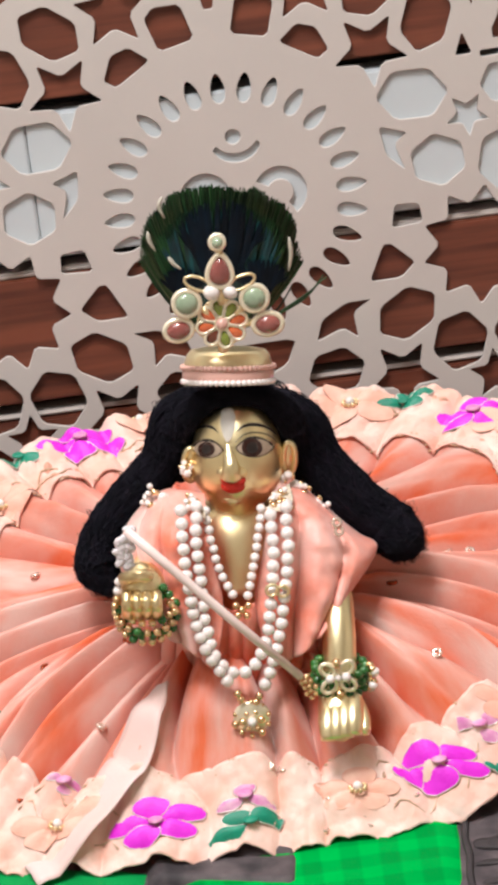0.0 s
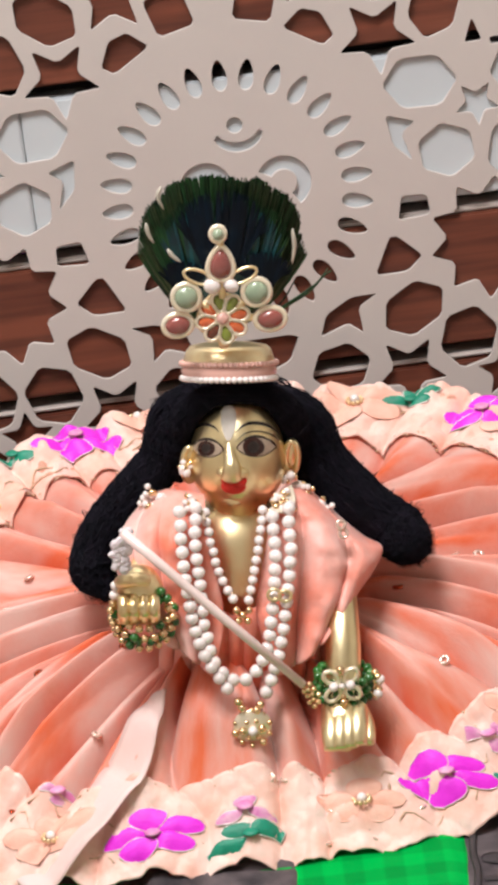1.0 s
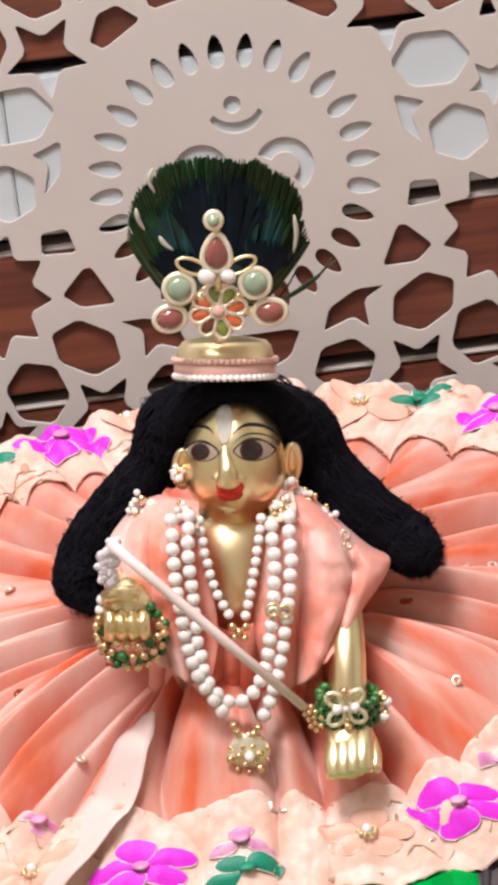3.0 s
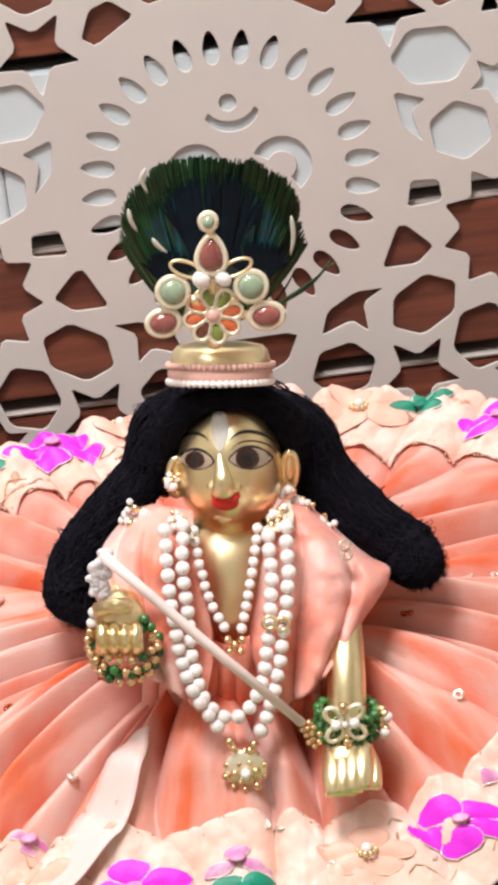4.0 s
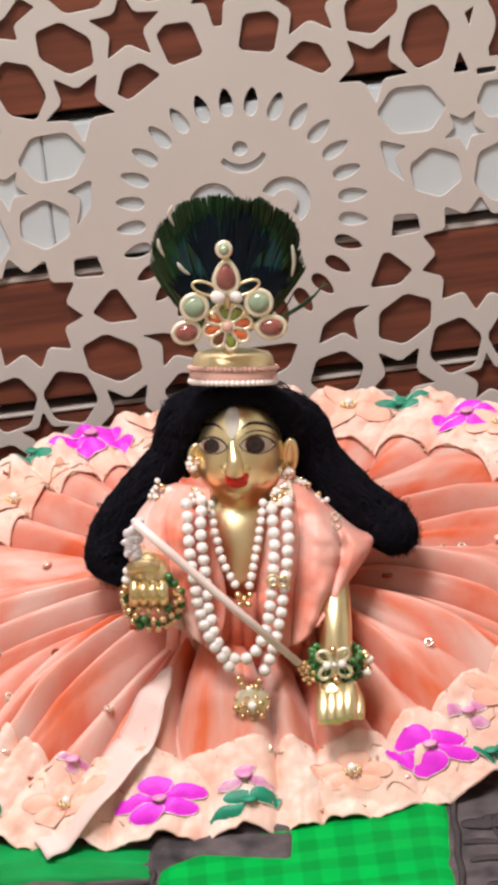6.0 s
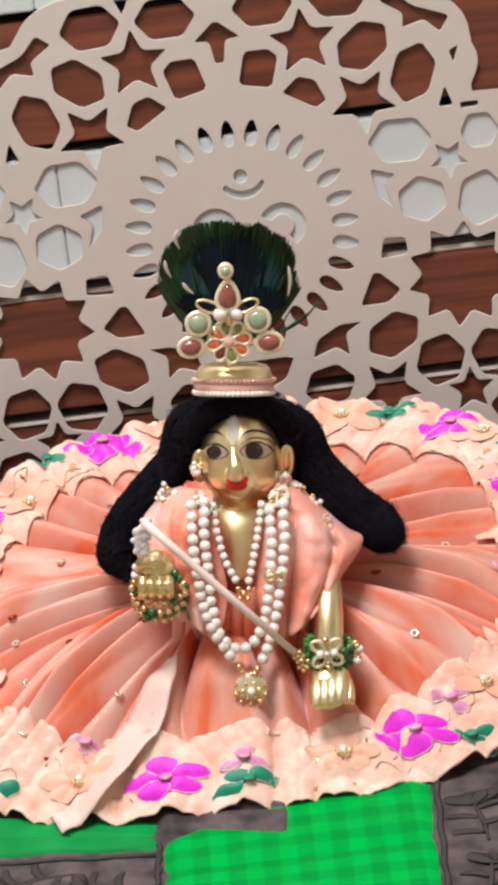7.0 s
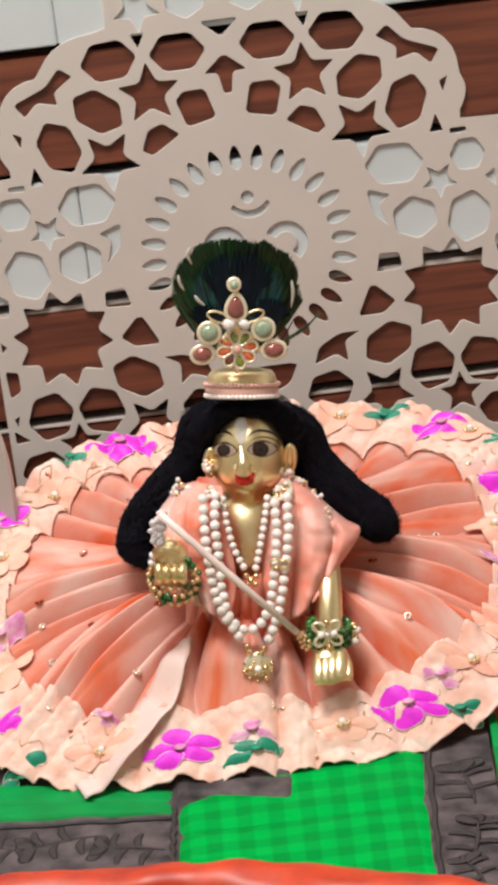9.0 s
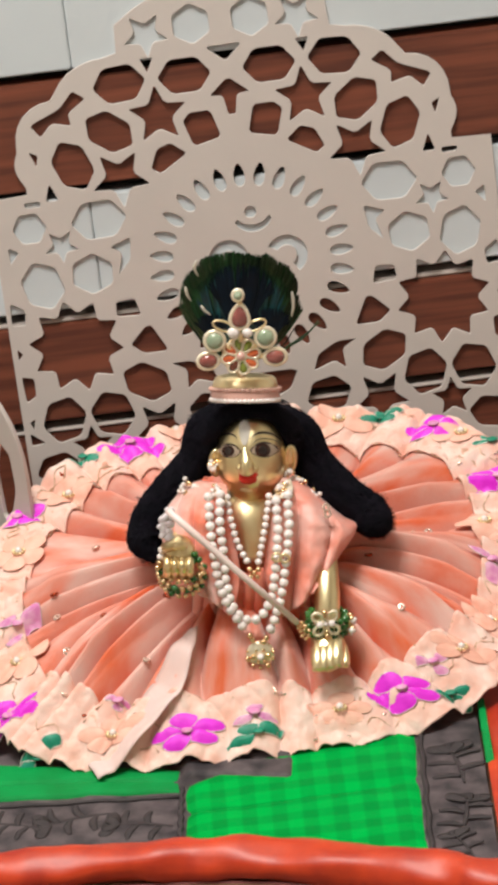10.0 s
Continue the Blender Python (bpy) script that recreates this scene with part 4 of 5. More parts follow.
def lock(name, ctrl, radii, strands, seed):
    rnd = random.Random(seed)
    path = curve_points([spot(*c) for c in ctrl], 26)
    rad = [Vector((0, 0, r)) for r in radii]
    rads = [p.z for p in curve_points(rad, 26)]
    bm = bmesh.new()
    rads = [r * (1 + 0.03 * math.sin(1.15 * i + seed) + 0.015 * math.sin(2.3 * i)) for i, r in enumerate(rads)]
    add_tube(bm, path, [r * 0.86 for r in rads], 14)
    frames = []
    for i in range(26):
        d = (path[min(i + 1, 25)] - path[max(i - 1, 0)]).normalized()
        a = d.cross(Vector((0.13, -1, 0.21))).normalized()
        frames.append((a, a.cross(d)))
    for k in range(strands):
        a0, tw, f = rnd.uniform(0, 6.28), rnd.uniform(-5, 5), rnd.uniform(0.86, 1.02)
        i0, i1 = rnd.randint(0, 6), rnd.randint(19, 25)
        pts = []
        for i in range(i0, i1 + 1):
            a = a0 + tw * i / 25 + 0.25 * math.sin(i * 0.9 + k)
            r = rads[i] * (f + 0.05 * math.sin(i * 1.3 + k * 2.1))
            pts.append(path[i] + r * (frames[i][0] * math.cos(a) + frames[i][1] * math.sin(a)))
        add_tube(bm, pts, 0.00020, 4)
    for k in range(strands // 2):
        i = rnd.randint(3, 23)
        a = rnd.uniform(0, 6.28)
        o = frames[i][0] * math.cos(a) + frames[i][1] * math.sin(a)
        side = frames[i][1] * math.cos(a) - frames[i][0] * math.sin(a)
        p = path[i] + o * rads[i] * 0.95
        g = rnd.uniform(0.0012, 0.0024)
        add_tube(bm, [p + o * g * math.sin(s) + side * g * 1.6 * math.cos(s) + Vector((0, 0, 0.0004 * s)) for s in [0.5 * j for j in range(10)]], 0.00010, 4)
    for k in range(strands * 5):
        # short woolly fibres standing off the lock
        i = rnd.randint(1, 24)
        a = rnd.uniform(0, 6.28)
        o = frames[i][0] * math.cos(a) + frames[i][1] * math.sin(a)
        side = frames[i][1] * math.cos(a) - frames[i][0] * math.sin(a)
        along = (path[i + 1] - path[i - 1]).normalized()
        p = path[i] + (path[i + 1] - path[i]) * rnd.random() + o * rads[i] * 0.88
        g, q, h = rnd.uniform(0.0008, 0.0021), rnd.uniform(-0.0035, 0.0035), rnd.uniform(-0.002, 0.003)
        add_tube(bm, [p, p + o * g * 0.8 + side * q * 0.25 + along * h * 0.3, p + o * g + side * q * 0.7 + along * h * 0.7, p + o * g * 0.55 + side * q + along * h], (0.00008, 0.00007, 0.00006, 0.00004), 3)
    for k in range(strands // 8):
        i = rnd.randint(4, 25)
        a = rnd.uniform(0, 6.28)
        o = frames[i][0] * math.cos(a) + frames[i][1] * math.sin(a)
        side = frames[i][1] * math.cos(a) - frames[i][0] * math.sin(a)
        p = path[i] + o * rads[i] * 0.97
        g, tw = rnd.uniform(0.0018, 0.0038), rnd.uniform(-0.0008, 0.0008)
        add_tube(bm, [p + o * g * math.sin(s) + side * (g * 1.2 * math.cos(s) + tw * s) + Vector((0, 0, 0.0003 * s)) for s in [0.45 * j for j in range(12)]], 0.00009, 4)
    return part(name, bm, M_HAIR, wig)


lock("side_lock", ((360, 705, 0.004), (312, 745, 0.004), (286, 820, 0.002), (226, 895, -0.002), (182, 960, -0.006), (178, 1010, -0.012), (208, 1048, -0.020)), (0.008, 0.0105, 0.0095, 0.0105, 0.0100, 0.0105, 0.005), 420, 3)
lock("side_lock", ((480, 705, 0.004), (532, 745, 0.004), (568, 815, 0.002), (628, 884, -0.004), (682, 925, -0.008), (704, 944, -0.012), (722, 960, -0.014), (738, 974, -0.016), (744, 980, -0.017)), (0.007, 0.0105, 0.0110, 0.0115, 0.0120, 0.0118, 0.0102, 0.0062, 0.0015), 520, 4)
lock("fringe", ((322, 850, 0.000), (318, 800, -0.002), (328, 748, -0.006), (366, 711, -0.012), (418, 700, -0.013), (476, 707, -0.012), (512, 746, -0.007), (534, 810, 0.002), (548, 860, 0.004)), (0.003, 0.005, 0.0060, 0.0050, 0.0044, 0.0052, 0.0070, 0.0060, 0.004), 240, 5)
lock("back_hair", ((340, 770, 0.014), (395, 730, 0.012), (455, 730, 0.012), (510, 775, 0.014)), (0.012, 0.017, 0.017, 0.012), 120, 6)

# ---------------------------------------------------------------- bead meshes shared by all strings
def bead_mesh(name, r, mat, seg=12, rings=8):
    bm = bmesh.new()
    add_ball(bm, (0, 0, 0), r, seg, rings)
    return finish(bm, name, mat)


B_PEARL, B_PEARL_S = bead_mesh("pearl", 0.0029, M_PEARL), bead_mesh("small_pearl", 0.0021, M_PEARL)
B_TINY, B_PINK = bead_mesh("tiny_pearl", 0.00145, M_PEARL, 10, 6), bead_mesh("pink_bead", 0.0013, M_PEARL_PINK, 10, 6)
B_GREEN, B_GOLD, B_GOLD_S = bead_mesh("green_bead", 0.0021, M_BEAD_GREEN), bead_mesh("gold_bead", 0.0018, M_BEAD_GOLD), bead_mesh("small_gold_bead", 0.0012, M_BEAD_GOLD, 10, 6)


def bead(me, at, parent):
    ob = part(me.name, me, None, parent)
    ob.location = at
    ob.rotation_euler = (random.uniform(0, 3), random.uniform(0, 3), 0)
    return ob


def strand(parent, ctrl, me, step):
    for p in evenly(curve_points([spot(*c) for c in ctrl], 200), step):
        bead(me, p + Vector((random.uniform(-1, 1), random.uniform(-1, 1), random.uniform(-1, 1))) * 0.0002, parent)


neck_long = thing("long_pearl_necklace", "long double string of white pearls with a gold pendant", "necklace")
strand(neck_long, ((322, 905, -0.046), (328, 985, -0.057), (340, 1060, -0.063), (352, 1110, -0.065), (376, 1165, -0.070), (416, 1218, -0.073)), B_PEARL, 0.0057)
strand(neck_long, ((508, 898, -0.045), (512, 975, -0.057), (506, 1060, -0.064), (496, 1130, -0.069), (484, 1180, -0.072), (468, 1222, -0.074)), B_PEARL, 0.0057)
strand(neck_long, ((350, 897, -0.042), (350, 960, -0.053), (358, 1030, -0.058), (366, 1100, -0.064), (386, 1165, -0.069), (420, 1192, -0.071), (452, 1178, -0.071), (474, 1130, -0.069), (482, 1060, -0.064), (486, 980, -0.056), (480, 900, -0.043)), B_PEARL, 0.0056)
for u, v in ((424, 1228), (430, 1238), (462, 1232), (456, 1242)):
    bead(B_GOLD, spot(u, v, -0.0785), neck_long)
pend = spot(449, 1274, -0.0800)
for k in range(1 + 6 + 10):
    a, r = (0, 0) if k == 0 else (2 * math.pi * k / 6, 0.0040) if k < 7 else (2 * math.pi * (k - 7) / 10 + 0.2, 0.0076)
    bead(B_PEARL_S if k == 0 else B_GOLD_S if k % 3 else B_GOLD, pend + Vector((r * math.cos(a), -0.002 + r * 0.35 + 0.25 * r * math.sin(a), 0.95 * r * math.sin(a))), neck_long)
bm = bmesh.new()
add_ball(bm, pend + Vector((0, 0.002, 0)), (0.0085, 0.0026, 0.0085), 18, 8)
part("pendant_disc", bm, M_RIM, neck_long, "round gold pendant")
for u, v in ((484, 1044), (503, 1046)):
    bm = bmesh.new()
    c = spot(u, v, -0.066)
    add_tube(bm, [c + Vector((0.0026 * math.cos(s), 0, 0.0026 * math.sin(s))) for s in [2 * math.pi * k / 14 for k in range(15)]], 0.0008, 6, cap=False)
    part("gold_link", bm, M_GOLD, neck_long, "small gold ring link")
neck_short = thing("short_pearl_necklace", "short string of small pearls with gold beads", "necklace")
strand(neck_short, ((366, 905, -0.040), (374, 950, -0.045), (388, 1000, -0.050), (406, 1040, -0.054), (420, 1062, -0.056)), B_PEARL_S, 0.0043)
strand(neck_short, ((464, 900, -0.040), (459, 950, -0.046), (452, 1000, -0.051), (444, 1040, -0.054), (440, 1060, -0.056)), B_PEARL_S, 0.0043)
for u, v in ((420, 1072), (442, 1072), (431, 1080), (424, 1090), (440, 1090)):
    bead(B_GOLD, spot(u, v, -0.058), neck_short)

collar = thing("neck_collar", "beige sparkling lace collar at the idol's neck", "collar")
for rows in ((((332, 872, -0.026), (346, 884, -0.033)), ((338, 892, -0.036), (362, 902, -0.041)), ((346, 915, -0.042), (368, 918, -0.044))),
             (((488, 872, -0.030), (514, 858, -0.022)), ((480, 890, -0.038), (520, 880, -0.032)), ((478, 908, -0.043), (518, 902, -0.040)))):
    thick(part("lace_piece", loft(spots(*rows), 14, 14, 0.001, 0.0012), M_LACE, collar, "cream lace"), 0.0008)

# jewelled collar pieces and earrings
for name, label, cat, places in (("collar_trim", "sparkling beaded collar trim beside the neck", "collar", ((342, 885, -0.030), (350, 900, -0.036), (336, 898, -0.034), (500, 872, -0.028), (508, 890, -0.034), (496, 890, -0.034), (488, 880, -0.03), (486, 895, -0.036))),
                                 ("lace_trim", "beaded lace trim on the shawl shoulder", "trim", ((262, 882, -0.014), (275, 872, -0.016), (290, 880, -0.018), (268, 895, -0.02), (565, 890, -0.014), (575, 903, -0.016), (555, 905, -0.018), (540, 872, -0.014), (525, 858, -0.012))),
                                 ("ear_ring", "pearl stud earring below the ear", "earring", ((333, 838, -0.014), (330, 825, -0.012), (512, 842, -0.014)))):
    t = thing(name, label, cat)
    for k, (u, v, y) in enumerate(places):
        bead(B_PEARL_S if k % 2 == 0 else B_GOLD, spot(u, v, y - 0.003), t)
        for j in range(6):
            bead(B_GOLD_S if j % 2 else B_TINY, spot(u + random.uniform(-11, 11), v + random.uniform(-11, 11), y - 0.003), t)

# ---------------------------------------------------------------- crown
crown = thing("crown", "gold doll crown with enamel flower, stones and pearl band", "crown")
CAP = Matrix.Translation(spot(405, 643, -0.010)) @ LEAN @ pose(0, 0, 0, -21, 0, 0) @ Matrix.Diagonal((0.90, 0.90, 1.12, 1))


def lathe(profile, n=56, squash=0.85):
    bm = bmesh.new()
    rings = [[bm.verts.new((r * math.cos(2 * math.pi * k / n), r * squash * math.sin(2 * math.pi * k / n), z)) for k in range(n)] for r, z in profile]
    for a, b in zip(rings, rings[1:]):
        for k in range(n):
            bm.faces.new((a[k], a[(k + 1) % n], b[(k + 1) % n], b[k]))
    bm.faces.new(rings[-1])
    bm.transform(CAP)
    return bm


part("cap", lathe([(0.0205, -0.0075), (0.0215, -0.004), (0.0212, 0.0), (0.0200, 0.0035), (0.0180, 0.0052), (0.0120, 0.0062), (0.004, 0.0066)]), M_GOLD, crown, "domed gold cap")
part("band", lathe([(0.0205, -0.0072), (0.0220, -0.0066), (0.0224, -0.0040), (0.0219, -0.0016), (0.0208, -0.0010)]), M_PEARL_PINK, crown, "pink band")
for zz, me, r, n in ((-0.0070, B_TINY, 0.0218, 50), (-0.0014, B_PINK, 0.0222, 56)):
    for k in range(n):
        a = 2 * math.pi * k / n
        bead(me, CAP @ Vector((r * math.cos(a), r * 0.87 * math.sin(a), zz)), crown)
FRONT_Y = -0.028


def facing(u, v, y=FRONT_Y):
    return Matrix.Translation(spot(u, v, y)) @ LEAN @ pose(0, 0, 0, -8, 0, 0)


def crown_bit(name, m, build, mats, label=""):
    bm = bmesh.new()
    build(bm)
    bm.transform(m)
    return part(name, bm, mats, crown, label)


# enamel flower: eight petals in gold rims
M0 = facing(394, 574)
petal_mats = (M_ENAMEL_RED, M_ENAMEL_GREEN, M_ENAMEL_GREEN, M_ENAMEL_RED, M_ENAMEL_RED, M_ENAMEL_BROWN, M_ENAMEL_GREEN, M_ENAMEL_RED)
for k in range(8):
    a = radians(12 + 45 * k)
    pm = M0 @ pose(0, 0, 0, 0, -math.degrees(a), 0)
    crown_bit("enamel_petal", pm, lambda bm: add_ball(bm, (0.0068, 0, 0), (0.0036, 0.0011, 0.0022), 14, 8), petal_mats[k], "glossy enamel petal")
    crown_bit("petal_rim", pm, lambda bm: add_tube(bm, [(0.0068 + 0.0042 * math.cos(s), -0.0004, 0.0028 * math.sin(s) * (1 + 0.25 * math.cos(s))) for s in [2 * math.pi * j / 20 for j in range(21)]], 0.0008, 6, cap=False, side=(0, 1, 0)), M_RIM)
crown_bit("flower_boss", M0, lambda bm: add_ball(bm, (0, -0.0008, 0), (0.0026, 0.0018, 0.0026), 14, 9), M_PEARL_PINK)
crown_bit("back_plate", M0, lambda bm: (add_ball(bm, (0, 0.0016, 0), (0.011, 0.0008, 0.011), 24, 6), add_tube(bm, [(0, 0.002, -0.008), (0.001, 0.004, -0.013)], 0.0024, 10)), M_GOLD)


def set_stone(u, v, rx, rz, mat, turn=0.0, drop=0.0, label=""):
    m = facing(u, v) @ pose(0, 0, 0, 0, turn, 0)

    def rim(bm, k, r):
        add_tube(bm, [(k * rx * math.cos(s) * (1 - drop * math.sin(s)), -0.0004, k * rz * math.sin(s)) for s in [2 * math.pi * j / 26 for j in range(27)]], r, 7, cap=False, side=(0, 1, 0))
    b = crown_bit("setting", m, lambda bm: (rim(bm, 1.0, 0.0013), add_ball(bm, (0, 0.0012, 0), (rx, 0.0012, rz), 20, 8)), M_RIM, "pale gold stone setting")
    bm = bmesh.new()
    add_ball(bm, (0, -0.0006, 0), (rx * 0.86, 0.0030, rz * 0.86), 18, 12)
    for vv in bm.verts:
        vv.co.x *= 1 - drop * vv.co.z / rz
    bm.transform(m)
    part("stone", bm, mat, b, label)


set_stone(332, 539, 0.0056, 0.0056, M_STONE_GREEN, label="pale green domed stone")
set_stone(451, 529, 0.0056, 0.0056, M_STONE_GREEN, label="pale green domed stone")
set_stone(318, 586, 0.0060, 0.0047, M_STONE_PINK, -12, label="wine red domed stone")
set_stone(475, 574, 0.0062, 0.0047, M_STONE_PINK, -6, label="wine red domed stone")
set_stone(390, 482, 0.0050, 0.0072, M_STONE_PINK, 0, 0.35, label="wine red drop stone")
set_stone(385, 432, 0.0028, 0.0030, M_STONE_GREEN, label="small green stone")
for u, v in ((376, 520), (408, 519)):
    ob = bead(B_PEARL, spot(u, v, FRONT_Y - 0.001), crown)
    ob.scale = (1.25, 1.0, 1.25)
for u, v, turn in ((352, 505, 20), (428, 502, -24)):
    m = facing(u, v) @ pose(0, 0, 0, 0, turn, 0)
    crown_bit("gold_leaf", m, lambda bm: add_tube(bm, [(0.0062 * math.cos(s), 0, 0.0028 * math.sin(s)) for s in [2 * math.pi * j / 18 for j in range(19)]], 0.0007, 6, cap=False, side=(0, 1, 0)), M_GOLD, "gold wire leaf")
for a, b in (((360, 548), (372, 560)), ((430, 545), (418, 558)), ((345, 583), (360, 578)), ((448, 572), (430, 574)), ((390, 452), (387, 442)), ((392, 508), (393, 540))):
    bm = bmesh.new()
    add_tube(bm, [spot(*a, FRONT_Y + 0.001), spot(*b, FRONT_Y + 0.001)], 0.0016, 8)
    part("gold_link", bm, M_GOLD, crown)

# ---------------------------------------------------------------- peacock feather behind the crown
feather = thing("peacock_feather", "dark green peacock feather eye standing behind the crown", "feather")
rnd = random.Random(11)


def barbs(name, count, a0, a1, reach, mat, y, width, label, base=(392, 600)):
    bm = bmesh.new()
    for k in range(count):
        f = (k + rnd.uniform(-0.4, 0.4)) / count
        ang = radians(a0 + (a1 - a0) * f)
        # the fan is broad: sides short and upright, top nearly flat
        ru, rv = 148 * reach, 268 * reach
        n = 7
        eu = base[0] + ru * math.copysign(abs(math.cos(ang)) ** 0.62 * min(1.0, abs(math.cos(ang)) / 0.14), math.cos(ang)) * rnd.uniform(0.93, 1.03)
        ev = base[1] - rv * abs(math.sin(ang)) ** 0.55 * rnd.uniform(0.965, 1.01)
        clump = math.sin(ang * 17 + 1.3) * 0.5 + math.sin(ang * 41) * 0.35
        ev += 4 * clump
        eu += 4 * math.sin(ang * 9 + 0.7)
        bend = 0.55 * math.copysign(1, math.cos(ang)) * abs(math.cos(ang)) ** 0.5
        yy = y + rnd.uniform(-0.0015, 0.0015)
        prev = None
        for i in range(n):
            s = i / (n - 1)
            u = base[0] + (eu - base[0]) * (s ** (1 - bend * math.copysign(1, math.cos(ang)) * 0.75))
            v = base[1] + (ev - base[1]) * s
            w = width * (0.25 + 0.75 * math.sin(math.pi * min(0.96, 0.1 + 0.86 * s)))
            row = [bm.verts.new(spot(u - w, v, yy)), bm.verts.new(spot(u, v - 1, yy - 0.0007)), bm.verts.new(spot(u + w, v, yy))]
            if prev:
                bm.faces.new((prev[0], prev[1], row[1], row[0]))
                bm.faces.new((prev[1], prev[2], row[2], row[1]))
            prev = row
    bmesh.ops.recalc_face_normals(bm, faces=bm.faces)
    ob = part(name, bm, mat, feather, label)
    ob["kind"] = "stuff"
    return ob


barbs("barb", 760, 17, 163, 1.0, M_BARB, 0.024, 3.0, "dark green feather barbs")
barbs("bronze_barb", 170, 18, 162, 1.0, M_BARB_EDGE, 0.0215, 1.3, "bronze green outer barbs")
barbs("inner_barb", 320, 30, 150, 0.86, M_BARB, 0.020, 3.2, "dark inner barbs")

barbs("barb", 90, 74, 106, 0.99, M_BARB, 0.0225, 3.2, "dark green feather barbs")


def feather_patch(name, cu, cv, a, b, mat, y, label):
    bm = bmesh.new()
    for k in range(70):
        s = rnd.uniform(-1, 1)
        h = b * math.sqrt(1 - s * s)
        u = cu + a * s
        lean = 18 * s
        prev = None
        for i in range(5):
            q = -1 + 2 * i / 4
            w = 3.2 * (1 - 0.8 * abs(q) ** 3)
            v = cv - h * q * rnd.uniform(0.96, 1.04)
            yy = y + 0.0006 * math.sin(k * 1.9)
            row = [bm.verts.new(spot(u + lean * q - w, v, yy)), bm.verts.new(spot(u + lean * q + w, v, yy))]
            if prev:
                bm.faces.new((prev[0], prev[1], row[1], row[0]))
            prev = row
    bmesh.ops.recalc_face_normals(bm, faces=bm.faces)
    tagged(part(name, bm, mat, feather, label), kind="stuff")


feather_patch("teal_ring", 394, 468, 92, 92, M_FTEAL, 0.0175, "teal ring of the feather eye")
feather_patch("navy_eye", 392, 432, 64, 76, M_FEYE, 0.0160, "blue black feather eye")
feather_patch("navy_eye", 324, 510, 26, 34, M_FEYE, 0.0155, "blue black feather eye")
feather_patch("navy_eye", 462, 500, 34, 40, M_FEYE, 0.0155, "blue black feather eye")
bm = bmesh.new()
for ctrl in (((492, 556, 0.02), (530, 530, 0.024), (556, 510, 0.028), (574, 486, 0.030)), ((496, 555, 0.02), (540, 528, 0.026), (566, 500, 0.03), (580, 490, 0.031)), ((470, 570, 0.02), (498, 540, 0.022), (518, 505, 0.024))):
    add_tube(bm, curve_points([spot(*c) for c in ctrl], 14), [0.0007 - 0.0004 * k / 13 for k in range(14)], 5)
part("stray_barb", bm, M_BARB, feather, "loose dark barbs curling out")
bm = bmesh.new()
for ctrl in (((288, 350, 0.012), (282, 368, 0.012), (292, 388, 0.012)), ((299, 456, 0.012), (308, 468, 0.012), (322, 478, 0.012)), ((262, 412, 0.012), (266, 430, 0.012), (276, 446, 0.012)), ((512, 420, 0.012), (516, 450, 0.012), (512, 480, 0.012))):
    add_tube(bm, curve_points([spot(*c) for c in ctrl], 8), [0.0003, 0.0008, 0.0010, 0.0010, 0.0009, 0.0008, 0.0006, 0.0003], 6)
tagged(part("pale_barb", bm, M_QUILL, feather, "pale shining barbs"), kind="stuff")

# ---------------------------------------------------------------- flute
flute = thing("flute", "thin pale pink flute with lace and gold tassel", "flute")
bm = bmesh.new()
add_tube(bm, [spot(226, 938, -0.080), spot(300, 1000, -0.083), spot(400, 1085, -0.086), spot(535, 1197, -0.088)], [0.0021, 0.0020, 0.0020, 0.0018], 14)
part("pipe", bm, M_FLUTE, flute, "pale pink pipe")
for u, v in ((538, 1198), (545, 1205), (538, 1208), (550, 1213), (543, 1216), (554, 1222), (548, 1227), (556, 1233), (552, 1204), (560, 1214), (548, 1196), (560, 1226)):
    bead(B_GOLD_S, spot(u + random.uniform(-3, 3), v, -0.085), flute)
bm = bmesh.new()
for k in range(26):
    c = spot(222 + random.uniform(-16, 18), 968 + random.uniform(-32, 34), -0.076)
    add_ball(bm, c, (random.uniform(0.0015, 0.003), 0.0012, random.uniform(0.0015, 0.003)), 8, 5)
part("lace_tuft", bm, M_LILAC, flute, "white lace tuft")

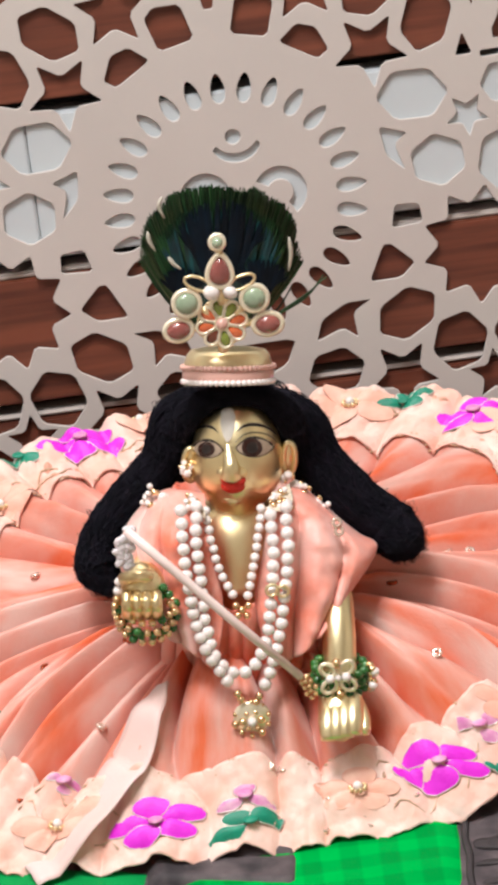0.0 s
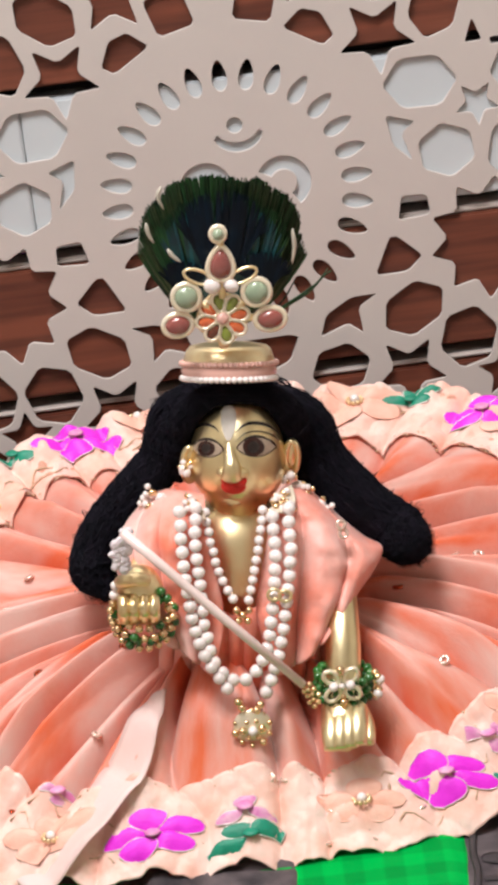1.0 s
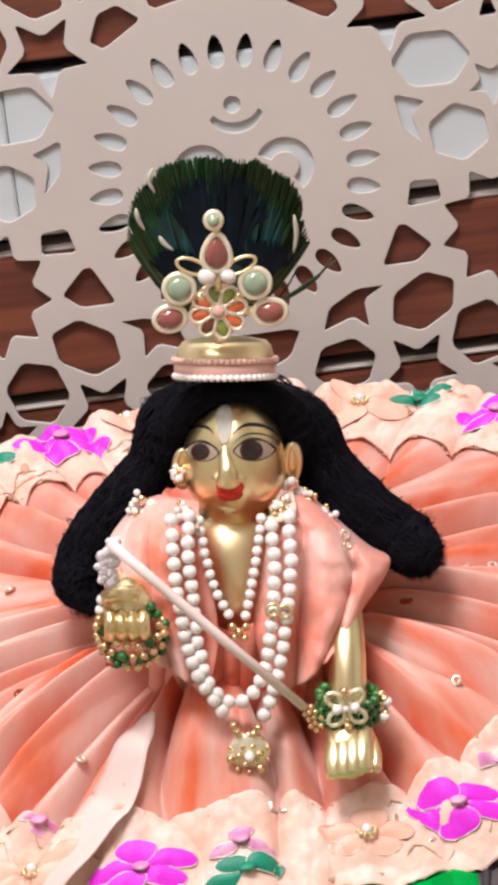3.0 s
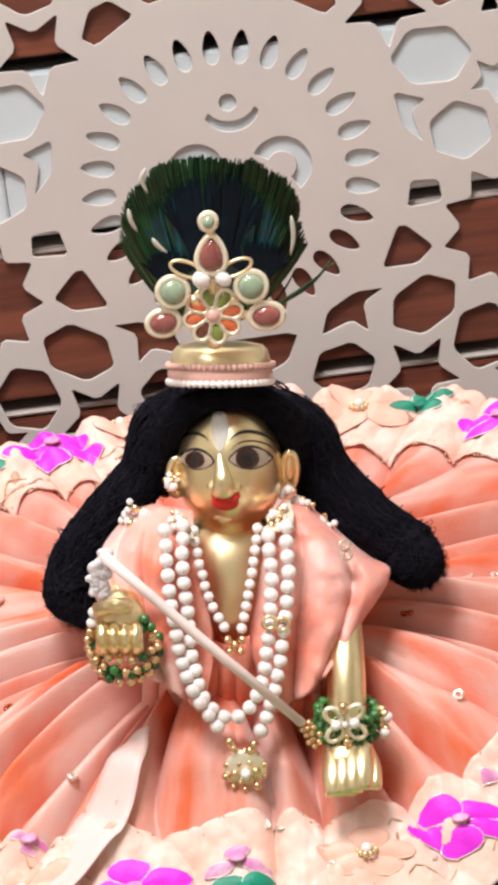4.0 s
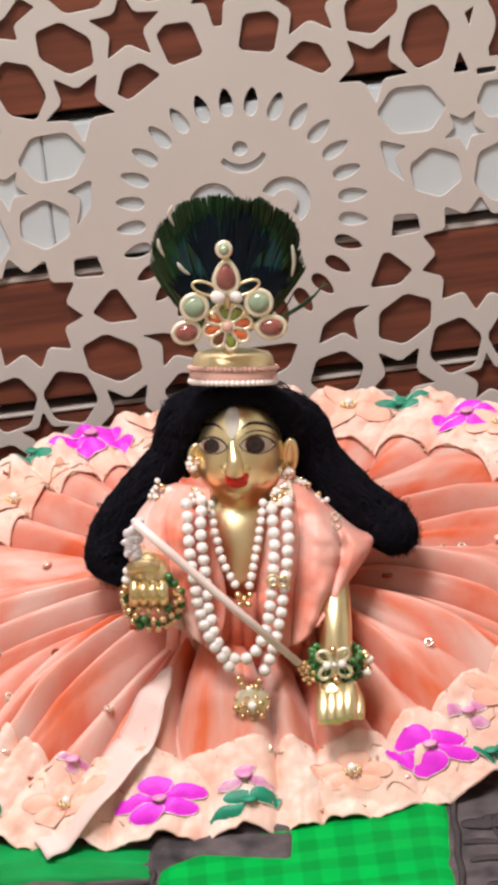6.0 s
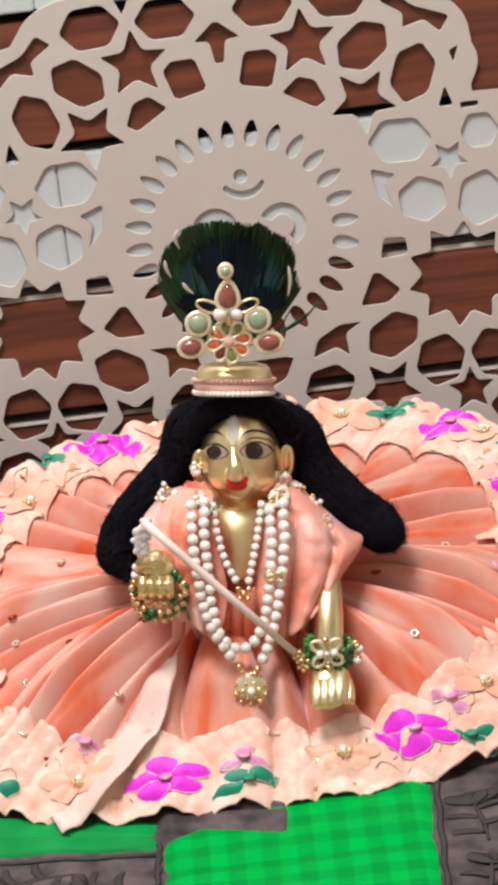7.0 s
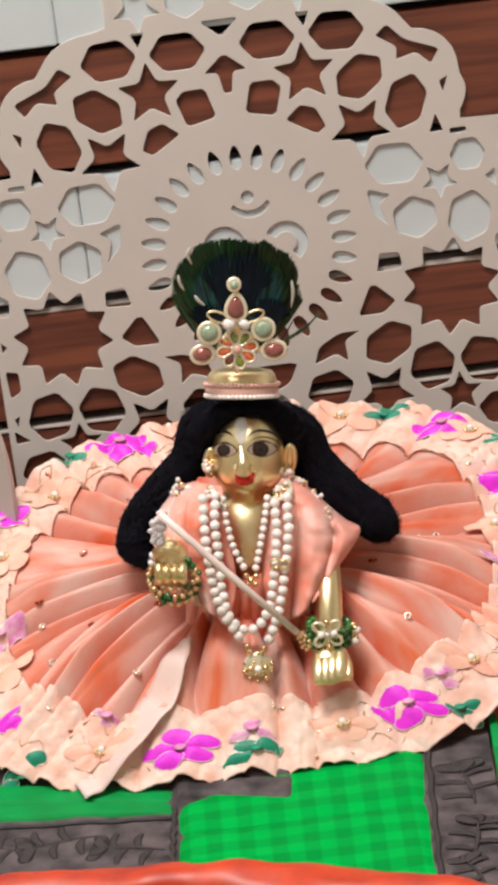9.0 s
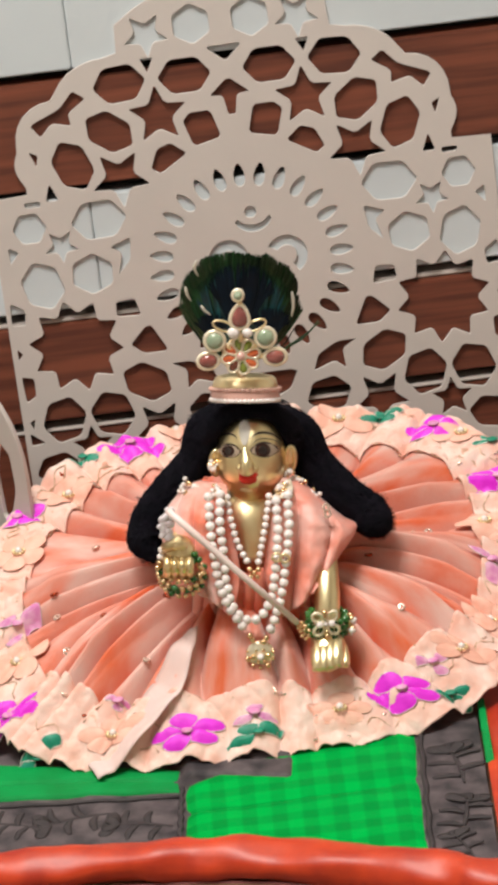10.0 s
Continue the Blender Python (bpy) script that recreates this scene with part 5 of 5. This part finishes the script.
# ---------------------------------------------------------------- bracelets
arm_c = spot(604, 1192, -0.0705)
brace = thing("bracelet", "green and gold beaded bracelet with wire flower", "bracelet", "bracelets on the idol")
for row in range(3):
    for k in range(15):
        a = 2 * math.pi * k / 15 + 0.2 * row
        bead(B_GREEN, arm_c + LEAN @ Vector((0.0112 * math.cos(a), 0.0106 * math.sin(a) - 0.001, (row - 1) * 0.0044)), brace)
for k in range(12):
    bead(B_PEARL_S if k % 3 == 0 else B_GOLD, arm_c + LEAN @ Vector((0.0138 + 0.0012 * math.sin(k * 2.2), -0.004 + 0.002 * math.cos(k), -0.006 + 0.0011 * k)), brace)
wire_c = arm_c + Vector((-0.0012, -0.0138, 0.0058))
for k in range(4):
    a = radians(45 + 90 * k)
    bm = bmesh.new()
    for r in (1.2,):
        add_tube(bm, [wire_c + Vector(((0.0057 + 0.0031 * r * math.cos(s)) * math.cos(a) - 0.0022 * r * math.sin(s) * math.sin(a), 0.0008, (0.0057 + 0.0031 * r * math.cos(s)) * math.sin(a) + 0.0022 * r * math.sin(s) * math.cos(a))) for s in [2 * math.pi * j / 16 for j in range(17)]], 0.0010, 6, cap=False)
    part("wire_petal", bm, M_RIM, brace, "pale wire petal loop")
for dx, dz, me in ((0, 0, B_TINY), (-0.0035, 0, B_PEARL_S), (0.0035, 0, B_PEARL_S), (0, 0.0052, B_GOLD_S), (0, -0.0052, B_GOLD_S), (0, 0.0078, B_GOLD), (0, -0.0078, B_GOLD)):
    bead(me, wire_c + Vector((dx, 0, dz)), brace)
brace2 = thing("bracelet", "gold and green beaded bracelet below the closed fist", "bracelet", "bracelets on the idol")
fist_c = spot(262, 1082, -0.060)
for row, (me, r, n, dz) in enumerate(((B_GOLD, 0.0128, 18, 0.0), (B_GOLD, 0.0135, 20, -0.0042), (B_GREEN, 0.0118, 14, -0.0065), (B_GOLD, 0.0120, 18, -0.0095))):
    for k in range(n):
        a = 2 * math.pi * k / n
        bead(me if (k + row) % 5 or me is B_GREEN else B_GREEN, fist_c + LEAN @ Vector((r * math.cos(a), r * 0.9 * math.sin(a), dz + 0.0035 * math.cos(a) ** 2)), brace2)
for u, v, me in ((292, 1040, B_GREEN), (302, 1052, B_GREEN), (288, 1054, B_GREEN), (304, 1068, B_GOLD), (312, 1082, B_GOLD), (214, 1030, B_PEARL_S), (212, 1046, B_PEARL_S), (210, 1060, B_GOLD), (206, 1072, B_GOLD)):
    bead(me, spot(u, v, -0.066), brace2)
